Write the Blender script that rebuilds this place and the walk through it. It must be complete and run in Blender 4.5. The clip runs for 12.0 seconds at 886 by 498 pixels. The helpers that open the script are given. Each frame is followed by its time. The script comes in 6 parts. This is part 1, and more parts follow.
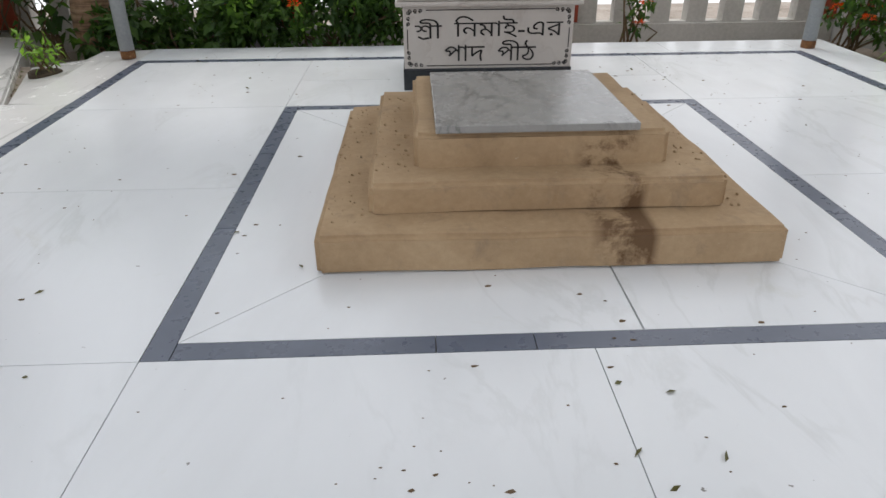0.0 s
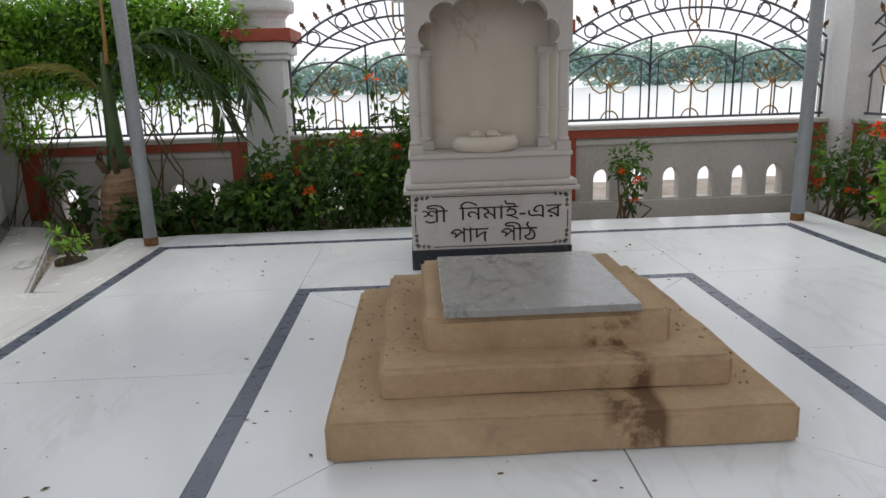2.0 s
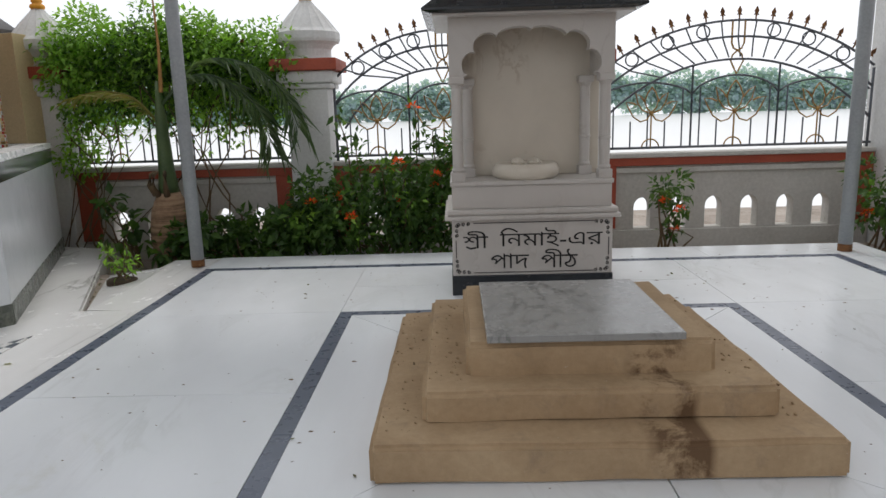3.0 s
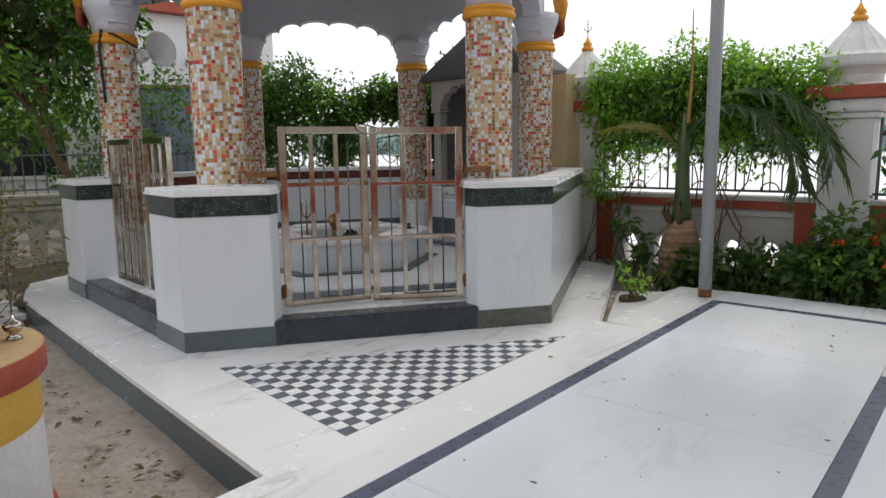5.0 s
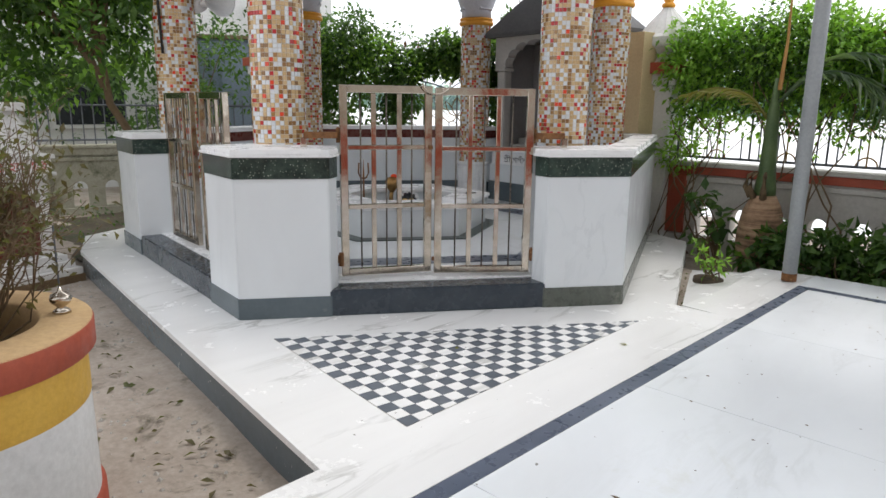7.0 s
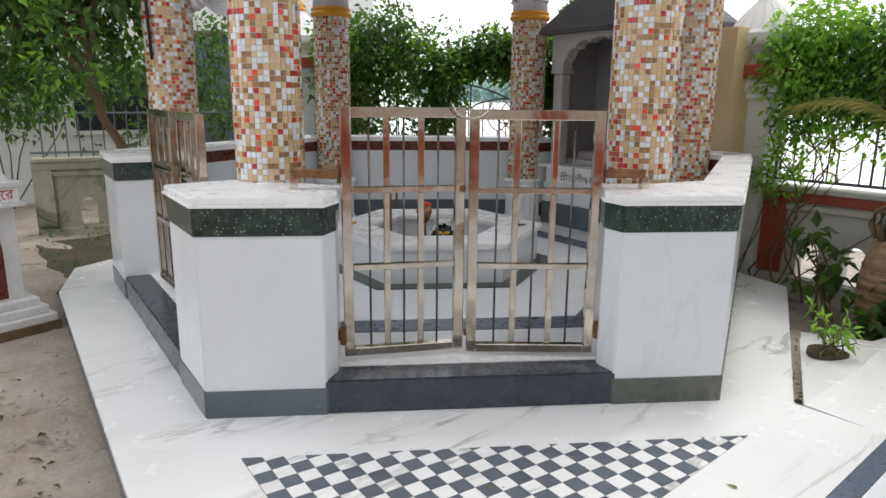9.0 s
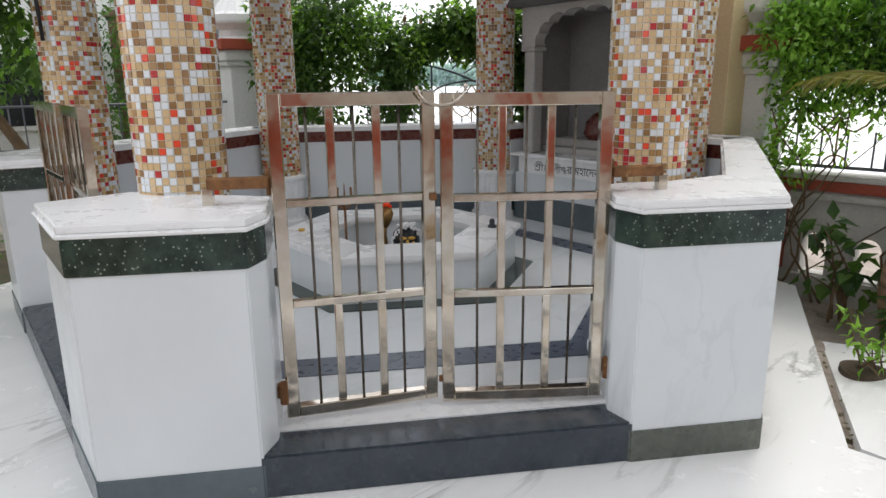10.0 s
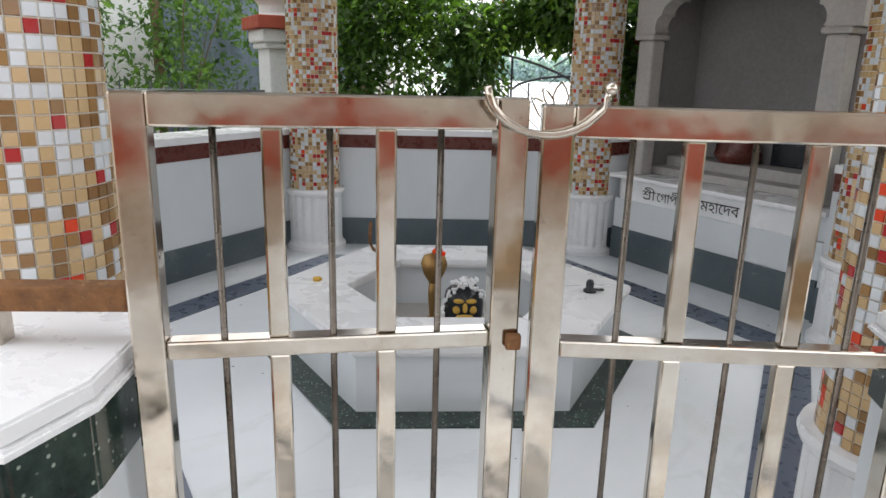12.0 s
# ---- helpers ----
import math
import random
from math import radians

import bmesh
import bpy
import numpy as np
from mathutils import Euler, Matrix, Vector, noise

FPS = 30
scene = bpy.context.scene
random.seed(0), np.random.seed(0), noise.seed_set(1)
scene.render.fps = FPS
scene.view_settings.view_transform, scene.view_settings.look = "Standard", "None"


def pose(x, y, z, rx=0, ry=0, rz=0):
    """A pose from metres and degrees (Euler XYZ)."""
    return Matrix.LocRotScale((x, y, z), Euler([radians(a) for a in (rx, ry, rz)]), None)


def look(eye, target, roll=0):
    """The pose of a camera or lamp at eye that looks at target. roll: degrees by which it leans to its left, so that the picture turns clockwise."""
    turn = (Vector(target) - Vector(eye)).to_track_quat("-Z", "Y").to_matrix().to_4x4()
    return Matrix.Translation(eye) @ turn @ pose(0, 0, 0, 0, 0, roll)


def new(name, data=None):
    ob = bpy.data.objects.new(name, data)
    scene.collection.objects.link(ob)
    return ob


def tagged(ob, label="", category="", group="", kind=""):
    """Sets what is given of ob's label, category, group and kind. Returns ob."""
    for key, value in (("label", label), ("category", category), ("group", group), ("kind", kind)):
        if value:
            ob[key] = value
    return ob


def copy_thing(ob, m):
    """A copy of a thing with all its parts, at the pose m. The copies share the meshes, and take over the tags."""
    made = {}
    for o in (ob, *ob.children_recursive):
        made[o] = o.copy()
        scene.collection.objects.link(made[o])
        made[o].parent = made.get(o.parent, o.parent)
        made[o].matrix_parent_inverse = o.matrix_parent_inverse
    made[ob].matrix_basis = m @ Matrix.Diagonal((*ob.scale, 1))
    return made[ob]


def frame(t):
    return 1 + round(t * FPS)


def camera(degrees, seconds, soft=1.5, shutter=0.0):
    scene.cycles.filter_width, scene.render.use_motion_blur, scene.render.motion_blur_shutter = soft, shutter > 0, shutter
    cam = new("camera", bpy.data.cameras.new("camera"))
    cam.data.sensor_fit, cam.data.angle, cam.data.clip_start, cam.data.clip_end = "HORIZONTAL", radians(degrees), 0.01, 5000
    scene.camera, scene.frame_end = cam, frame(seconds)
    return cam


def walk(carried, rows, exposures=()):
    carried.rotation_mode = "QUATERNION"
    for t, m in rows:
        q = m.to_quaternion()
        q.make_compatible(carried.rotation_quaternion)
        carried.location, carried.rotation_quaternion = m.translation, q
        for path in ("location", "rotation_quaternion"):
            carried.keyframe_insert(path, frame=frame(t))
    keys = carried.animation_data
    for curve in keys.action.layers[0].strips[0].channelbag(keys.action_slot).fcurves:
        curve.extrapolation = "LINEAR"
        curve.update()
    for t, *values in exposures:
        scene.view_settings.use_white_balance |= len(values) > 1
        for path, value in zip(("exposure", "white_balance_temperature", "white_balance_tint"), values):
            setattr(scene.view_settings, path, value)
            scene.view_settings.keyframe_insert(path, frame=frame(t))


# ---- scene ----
cam = camera(66.7, 12.0)
PATH = [
    (0, (0.201, 0.483, 1.12), (0.271, 2.247, 0.179), -0.4),
    (0.5, (0.197, 0.477, 1.148), (0.259, 2.313, 0.357), -0.0),
    (1, (0.196, 0.476, 1.164), (0.262, 2.35, 0.469), -0.8),
    (1.5, (0.196, 0.464, 1.183), (0.255, 2.375, 0.597), -1.4),
    (2, (0.2, 0.446, 1.196), (0.261, 2.387, 0.717), -1.8),
    (2.5, (0.2, 0.43, 1.202), (0.264, 2.386, 0.793), -1.9),
    (4.5, (-0.088, 0.284, 1.226), (-1.076, 1.986, 0.869), -1.0),
    (5, (-0.124, 0.237, 1.252), (-1.397, 1.751, 0.953), -0.8),
    (5.5, (-0.096, 0.212, 1.239), (-1.544, 1.552, 0.91), 0.8),
    (6, (-0.162, 0.256, 1.238), (-1.552, 1.651, 0.892), 0.5),
    (6.5, (-0.271, 0.299, 1.251), (-1.625, 1.715, 0.846), 1.2),
    (8.5, (-0.912, 0.967, 1.45), (-2.332, 2.308, 1.017), -0.9),
    (9, (-1.142, 1.252, 1.457), (-2.607, 2.538, 1.01), 0.6),
    (9.5, (-1.446, 1.512, 1.469), (-2.865, 2.846, 1.013), -0.2),
    (10, (-1.715, 1.737, 1.44), (-3.097, 3.098, 0.95), -0.6),
    (10.5, (-1.938, 2.010, 1.427), (-3.415, 3.279, 0.972), 1.0),
    (11, (-2.238, 2.233, 1.425), (-3.695, 3.524, 0.964), 1.6),
    (11.5, (-2.522, 2.456, 1.437), (-3.968, 3.738, 0.922), 1.0),
    (12, (-2.777, 2.719, 1.434), (-4.286, 3.929, 0.925), 1.4),
]
walk(cam, [(t, look(eye, target, roll)) for t, eye, target, roll in PATH],
     exposures=[(0.0, 0.12), (0.5, -0.08), (1.0, -0.04), (1.5, -0.03), (2.0, -0.2), (2.5, -0.26), (4.5, -0.14), (5.5, 0.12), (8.5, 0.46), (10.5, 0.46), (11.5, 0.64), (12.0, 0.84)])

# ---- light ----
world = bpy.data.worlds.new("world")
scene.world = world
world.use_nodes = True
wn = world.node_tree
bgn = wn.nodes["Background"]
skyt = wn.nodes.new("ShaderNodeTexSky")
skyt.sky_type = 'NISHITA'
skyt.sun_disc = False
skyt.sun_elevation = radians(58)
skyt.sun_rotation = radians(25)
skyt.air_density, skyt.dust_density, skyt.ozone_density = 1.0, 6.0, 1.0
hazy = wn.nodes.new("ShaderNodeMixRGB")
hazy.inputs[0].default_value = 0.85
hazy.inputs[2].default_value = (9.3, 9.5, 10.0, 1)
wn.links.new(skyt.outputs[0], hazy.inputs[1])
wn.links.new(hazy.outputs[0], bgn.inputs[0])
bgn.inputs[1].default_value = 0.15
sun_l = bpy.data.lights.new("sun", 'SUN')
sun_l.energy, sun_l.angle, sun_l.color = 0.8, radians(14), (1.0, 0.96, 0.9)
sun = new("sun", sun_l)
sun.matrix_world = look((-6, 12, 20), (-3, 4, 0))

# ---- materials ----
def rgb(c):
    return (c[0], c[1], c[2], 1)


def base_mat(name, rough=0.5, metal=0.0, spec=0.5):
    m = bpy.data.materials.new(name)
    m.use_nodes = True
    b = m.node_tree.nodes["Principled BSDF"]
    b.inputs["Roughness"].default_value = rough
    b.inputs["Metallic"].default_value = metal
    b.inputs["Specular IOR Level"].default_value = spec
    return m, m.node_tree, b


def ramp(nt, src, stops, interp='LINEAR'):
    r = nt.nodes.new("ShaderNodeValToRGB")
    r.color_ramp.interpolation = interp
    el = r.color_ramp.elements
    while len(el) < len(stops):
        el.new(0.5)
    for e, (p, c) in zip(el, stops):
        e.position, e.color = p, rgb(c)
    nt.links.new(src, r.inputs[0])
    return r.outputs[0]


def coords(nt, scale=(1, 1, 1)):
    g = nt.nodes.new("ShaderNodeNewGeometry")
    mp = nt.nodes.new("ShaderNodeMapping")
    mp.inputs["Scale"].default_value = scale
    nt.links.new(g.outputs["Position"], mp.inputs[0])
    return mp.outputs[0]


def noise_tex(nt, vec, scale, detail=6, rough=0.6, dist=0.0):
    n = nt.nodes.new("ShaderNodeTexNoise")
    n.inputs["Scale"].default_value = scale
    n.inputs["Detail"].default_value = detail
    n.inputs["Roughness"].default_value = rough
    n.inputs["Distortion"].default_value = dist
    nt.links.new(vec, n.inputs["Vector"])
    return n.outputs["Fac"]


def blend(nt, fac, a, b, mode='MIX'):
    x = nt.nodes.new("ShaderNodeMixRGB")
    x.blend_type = mode
    for sock, v in zip(x.inputs, (fac, a, b)):
        if isinstance(v, (int, float)):
            sock.default_value = v
        elif isinstance(v, tuple):
            sock.default_value = rgb(v)
        else:
            nt.links.new(v, sock)
    return x.outputs[0]


def bump(nt, b, h, strength=0.3, dist=0.01):
    n = nt.nodes.new("ShaderNodeBump")
    n.inputs["Strength"].default_value = strength
    n.inputs["Distance"].default_value = dist
    nt.links.new(h, n.inputs["Height"])
    nt.links.new(n.outputs[0], b.inputs["Normal"])


def mottled(name, c1, c2, big=1.5, small=30, rough=0.6, metal=0.0, bumps=0.15, spec=0.4, stain=None, stain_at=0.6, grain=0.35):
    """Two scales of variation between two tones, with an optional stain colour."""
    m, nt, b = base_mat(name, rough, metal, spec)
    v = coords(nt)
    col = ramp(nt, noise_tex(nt, v, big, 5), [(0.35, c1), (0.68, c2)])
    fine = noise_tex(nt, v, small, 6, 0.7)
    col = blend(nt, grain, col, ramp(nt, fine, [(0.3, tuple(0.6 * k for k in c1)), (0.7, c2)]))
    if stain:
        s = ramp(nt, noise_tex(nt, v, big * 1.7, 7, 0.7, 0.6), [(stain_at, (0, 0, 0)), (stain_at + 0.13, (1, 1, 1))])
        col = blend(nt, s, col, stain)
    nt.links.new(col, b.inputs["Base Color"])
    sw = 0.12 * min(1.0, grain / 0.35)
    rr = ramp(nt, noise_tex(nt, v, small * 0.4, 4), [(0.3, (max(rough - sw, 0.03),) * 3), (0.7, (min(rough + sw, 1),) * 3)])
    nt.links.new(rr, b.inputs["Roughness"])
    bump(nt, b, fine, bumps, 0.004)
    return m


def marble(name, base, vein, rough=0.28, scale=1.0, amount=0.5, dirt=None, run=(1.5, 0.55, 1.0), turn=38):
    m, nt, b = base_mat(name, rough, 0, 0.5)
    v = coords(nt, (scale, scale, scale))
    mp = nt.nodes.new("ShaderNodeMapping")
    mp.inputs["Scale"].default_value = run
    mp.inputs["Rotation"].default_value = (radians(turn * 0.6), radians(turn * 0.5), radians(turn))
    nt.links.new(v, mp.inputs[0])
    oi = nt.nodes.new("ShaderNodeObjectInfo")
    add = nt.nodes.new("ShaderNodeVectorMath")
    sc = nt.nodes.new("ShaderNodeVectorMath")
    sc.operation = 'SCALE'
    sc.inputs[0].default_value = (7, 5, 3)
    nt.links.new(oi.outputs["Random"], sc.inputs["Scale"])
    nt.links.new(mp.outputs[0], add.inputs[0])
    nt.links.new(sc.outputs[0], add.inputs[1])
    v2 = add.outputs[0]
    cloud = noise_tex(nt, v2, 1.1, 6, 0.6, 0.8)
    col = ramp(nt, cloud, [(0.3, tuple(0.93 * k for k in base)), (0.6, base)])
    ve = noise_tex(nt, v2, 1.6, 6, 0.58, 0.7)
    line = ramp(nt, ve, [(0.47, (0, 0, 0)), (0.5, (amount,) * 3), (0.53, (0, 0, 0))])
    mask = ramp(nt, noise_tex(nt, v2, 0.9, 2), [(0.48, (0, 0, 0)), (0.62, (1, 1, 1))])
    line = blend(nt, 1.0, line, mask, 'MULTIPLY')
    col = blend(nt, line, col, vein)
    if dirt:
        d = ramp(nt, noise_tex(nt, v, 1.3, 8, 0.72, 0.5), [(0.60, (0, 0, 0)), (0.78, (0.45, 0.45, 0.45))])
        col = blend(nt, d, col, dirt)
        sp = ramp(nt, noise_tex(nt, v, 26, 3, 0.5), [(0.735, (0, 0, 0)), (0.76, (0.8, 0.8, 0.8))])
        col = blend(nt, sp, col, (0.12, 0.11, 0.09))
    nt.links.new(col, b.inputs["Base Color"])
    rr = ramp(nt, noise_tex(nt, v, 3.5, 7, 0.7), [(0.3, (rough * 0.9,) * 3), (0.7, (rough * 1.35,) * 3)])
    nt.links.new(rr, b.inputs["Roughness"])
    bump(nt, b, noise_tex(nt, v, 9, 4), 0.03, 0.01)
    return m


M_floor = marble("floor_marble", (0.755, 0.785, 0.805), (0.50, 0.52, 0.51), 0.2, 1.0, 0.26, (0.52, 0.52, 0.40))
M_apron = marble("apron_marble", (0.79, 0.79, 0.78), (0.38, 0.38, 0.36), 0.22, 1.1, 0.85, (0.60, 0.57, 0.49), run=(2.2, 0.45, 1.0), turn=20)
M_wall = marble("wall_marble", (0.70, 0.735, 0.755), (0.46, 0.50, 0.52), 0.2, 1.0, 0.26, run=(2.4, 0.5, 0.8), turn=30)
M_cap = marble("cap_marble", (0.84, 0.845, 0.85), (0.66, 0.67, 0.68), 0.25, 0.9, 0.10)
M_shrine = marble("shrine_marble", (0.50, 0.47, 0.435), (0.36, 0.32, 0.28), 0.35, 1.6, 0.4)
M_shrine2 = marble("shrine_cream_marble", (0.60, 0.545, 0.455), (0.44, 0.37, 0.28), 0.3, 2.0, 0.8)
M_joint = mottled("joint_grout", (0.36, 0.34, 0.31), (0.46, 0.44, 0.40), 3, 60, 0.9)
M_strip = mottled("blue_grey_stone", (0.072, 0.090, 0.130), (0.108, 0.130, 0.178), 2.2, 45, 0.28, bumps=0.01, spec=0.5, stain=(0.20, 0.22, 0.25), stain_at=0.68, grain=0.05)
M_check = mottled("dark_check_stone", (0.075, 0.092, 0.115), (0.125, 0.145, 0.17), 5, 60, 0.33, bumps=0.02, grain=0.08)
M_plinth = mottled("slate_plinth", (0.072, 0.095, 0.108), (0.12, 0.15, 0.165), 1.6, 40, 0.22, bumps=0.03, stain=(0.14, 0.165, 0.155), stain_at=0.64, grain=0.18)
M_plinth2 = mottled("green_slate_plinth", (0.075, 0.085, 0.07), (0.15, 0.165, 0.14), 2, 40, 0.28, stain=(0.20, 0.21, 0.17))
M_tread = mottled("dark_slate_tread", (0.024, 0.034, 0.048), (0.06, 0.075, 0.09), 2.5, 40, 0.24, spec=0.4, stain=(0.08, 0.10, 0.085), stain_at=0.62)
M_black = mottled("black_stone", (0.012, 0.014, 0.018), (0.03, 0.035, 0.04), 3, 40, 0.2)
M_block_plain = mottled("brown_limewash", (0.33, 0.23, 0.13), (0.44, 0.32, 0.19), 2.2, 45, 0.85, bumps=0.5, stain=(0.20, 0.15, 0.10), stain_at=0.56)
M_plate = marble("grey_kota_slab", (0.30, 0.30, 0.29), (0.12, 0.125, 0.12), 0.24, 2.2, 0.9)
M_dirt = mottled("dry_earth", (0.25, 0.205, 0.165), (0.44, 0.385, 0.33), 2.6, 30, 0.95, bumps=1.0, stain=(0.10, 0.085, 0.06), stain_at=0.57)
M_white = mottled("white_paint", (0.62, 0.62, 0.60), (0.74, 0.74, 0.73), 1.2, 35, 0.7, stain=(0.42, 0.40, 0.35), stain_at=0.66)
M_wallpaint = mottled("weathered_cream_paint", (0.46, 0.44, 0.40), (0.60, 0.58, 0.54), 1.0, 30, 0.8, stain=(0.25, 0.22, 0.17), stain_at=0.62)
M_oldwall = mottled("mossy_cream_paint", (0.33, 0.31, 0.23), (0.48, 0.46, 0.37), 1.0, 30, 0.85, stain=(0.10, 0.11, 0.06), stain_at=0.55)
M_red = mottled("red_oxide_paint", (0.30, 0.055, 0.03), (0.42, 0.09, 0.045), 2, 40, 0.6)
M_maroon = mottled("maroon_stone", (0.10, 0.025, 0.018), (0.15, 0.04, 0.03), 3, 50, 0.3)
M_orange = mottled("orange_paint", (0.75, 0.30, 0.02), (0.85, 0.40, 0.04), 4, 60, 0.5)
M_yellow = mottled("ochre_yellow_paint", (0.62, 0.36, 0.05), (0.72, 0.45, 0.08), 3, 50, 0.6)
M_buff = mottled("buff_paint", (0.62, 0.48, 0.28), (0.70, 0.56, 0.34), 2, 50, 0.7)
M_lilac = mottled("pale_lilac_paint", (0.62, 0.62, 0.68), (0.72, 0.72, 0.77), 1.5, 40, 0.7)
M_pole = mottled("grey_painted_steel", (0.28, 0.30, 0.31), (0.36, 0.38, 0.39), 3, 60, 0.45, spec=0.5)
M_rust = mottled("rusty_iron", (0.08, 0.032, 0.014), (0.30, 0.14, 0.05), 14, 90, 0.8, bumps=0.6, stain=(0.42, 0.26, 0.11), stain_at=0.60)
M_iron = mottled("dark_iron_paint", (0.075, 0.085, 0.10), (0.14, 0.15, 0.17), 6, 80, 0.5, spec=0.5)
M_gold = mottled("gold_paint", (0.34, 0.19, 0.06), (0.48, 0.29, 0.09), 10, 80, 0.45)
M_niche = mottled("grey_beige_niche_paint", (0.44, 0.42, 0.40), (0.54, 0.52, 0.49), 1.5, 40, 0.7)
# darker grey for the walls and soffit within the niche
M_nichein = mottled("dark_grey_niche_inside", (0.24, 0.23, 0.225), (0.31, 0.30, 0.295), 1.5, 40, 0.8)
M_roof = mottled("dark_grey_roof", (0.08, 0.08, 0.085), (0.13, 0.13, 0.13), 2, 40, 0.7)
M_rim = mottled("worn_buff_cement", (0.40, 0.26, 0.13), (0.56, 0.39, 0.20), 3, 45, 0.8, bumps=0.3, stain=(0.16, 0.10, 0.06), stain_at=0.62)
M_bark = mottled("bark", (0.10, 0.065, 0.035), (0.20, 0.14, 0.08), 6, 60, 0.95, bumps=1.0)


def ringed(name, c1, c2, dark):
    m, nt, b = base_mat(name, 0.9, 0, 0.3)
    rings = noise_tex(nt, coords(nt, (1.5, 1.5, 26)), 1.0, 5, 0.65)
    col = ramp(nt, rings, [(0.36, dark), (0.46, c1), (0.66, c2)])
    col = blend(nt, 0.3, col, ramp(nt, noise_tex(nt, coords(nt), 22, 6, 0.7), [(0.3, dark), (0.7, c2)]))
    nt.links.new(col, b.inputs["Base Color"])
    bump(nt, b, rings, 0.8, 0.012)
    return m


M_shaft = mottled("green_palm_sheath", (0.045, 0.085, 0.03), (0.10, 0.15, 0.055), 5, 60, 0.45)
M_spear = mottled("dry_spear_brown", (0.34, 0.17, 0.05), (0.46, 0.26, 0.08), 6, 60, 0.7)
M_palmring = ringed("ringed_palm_bark", (0.27, 0.165, 0.10), (0.44, 0.30, 0.19), (0.08, 0.05, 0.03))
M_blue = mottled("blue_grey_tin", (0.16, 0.20, 0.26), (0.22, 0.27, 0.33), 1.2, 30, 0.5, metal=0.2, stain=(0.12, 0.13, 0.14))
M_ink = mottled("black_sign_paint", (0.012, 0.012, 0.014), (0.03, 0.03, 0.03), 20, 90, 0.5)
M_redink = mottled("red_sign_paint", (0.45, 0.03, 0.03), (0.55, 0.05, 0.04), 20, 90, 0.5)
M_brass = mottled("old_brass", (0.30, 0.17, 0.06), (0.42, 0.26, 0.10), 14, 90, 0.4, metal=0.8)
M_soil = mottled("dark_soil", (0.05, 0.035, 0.025), (0.10, 0.075, 0.05), 6, 50, 0.95, bumps=0.9)
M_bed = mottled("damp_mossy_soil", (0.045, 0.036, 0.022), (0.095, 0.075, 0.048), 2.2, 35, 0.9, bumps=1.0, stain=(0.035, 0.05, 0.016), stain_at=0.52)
M_plastic = mottled("white_plastic", (0.72, 0.72, 0.72), (0.80, 0.80, 0.80), 4, 60, 0.4)
M_cable = mottled("black_cable", (0.012, 0.012, 0.012), (0.025, 0.025, 0.025), 8, 60, 0.5)


def granite(name):
    m, nt, b = base_mat(name, 0.16, 0, 0.5)
    v = coords(nt)
    col = ramp(nt, noise_tex(nt, v, 14, 6, 0.7), [(0.35, (0.012, 0.022, 0.02)), (0.7, (0.045, 0.075, 0.06))])
    vo = nt.nodes.new("ShaderNodeTexVoronoi")
    vo.inputs["Scale"].default_value = 62
    nt.links.new(v, vo.inputs["Vector"])
    sp = ramp(nt, vo.outputs["Distance"], [(0.12, (1, 1, 1)), (0.24, (0, 0, 0))])
    mk = ramp(nt, noise_tex(nt, v, 40, 2), [(0.42, (0, 0, 0)), (0.52, (0.9, 0.9, 0.9))])
    col = blend(nt, blend(nt, 1.0, sp, mk, 'MULTIPLY'), col, (0.36, 0.42, 0.36))
    nt.links.new(col, b.inputs["Base Color"])
    return m


M_granite = granite("green_granite")


def stained_block(name):
    m, nt, b = base_mat(name, 0.85, 0, 0.3)
    v = coords(nt)
    col = ramp(nt, noise_tex(nt, v, 2.4, 7, 0.65, 0.4), [(0.3, (0.33, 0.225, 0.125)), (0.5, (0.42, 0.295, 0.17)), (0.72, (0.50, 0.37, 0.225))])
    fine = noise_tex(nt, v, 38, 8, 0.75)
    col = blend(nt, 0.22, col, ramp(nt, fine, [(0.3, (0.16, 0.11, 0.065)), (0.7, (0.48, 0.37, 0.25))]))
    dust = ramp(nt, noise_tex(nt, v, 9, 8, 0.75, 0.5), [(0.55, (0, 0, 0)), (0.7, (0.55, 0.55, 0.55))])
    col = blend(nt, dust, col, (0.24, 0.18, 0.125))
    sx = nt.nodes.new("ShaderNodeSeparateXYZ")
    nt.links.new(v, sx.inputs[0])
    drip = ramp(nt, sx.outputs[0], [(0.76, (0, 0, 0)), (0.82, (1, 1, 1)), (0.97, (1, 1, 1)), (1.04, (0, 0, 0))])
    damp = ramp(nt, noise_tex(nt, v, 4.1, 7, 0.68, 0.25), [(0.43, (0, 0, 0)), (0.53, (0.9, 0.9, 0.9))])
    col = blend(nt, blend(nt, 1.0, drip, damp, 'MULTIPLY'), col, (0.11, 0.06, 0.028))
    chips = ramp(nt, noise_tex(nt, v, 30, 4, 0.6), [(0.70, (0, 0, 0)), (0.74, (0.6, 0.6, 0.6))])
    col = blend(nt, chips, col, (0.52, 0.45, 0.36))
    nt.links.new(col, b.inputs["Base Color"])
    bump(nt, b, fine, 0.3, 0.006)
    return m


M_block = stained_block("stained_limewash")


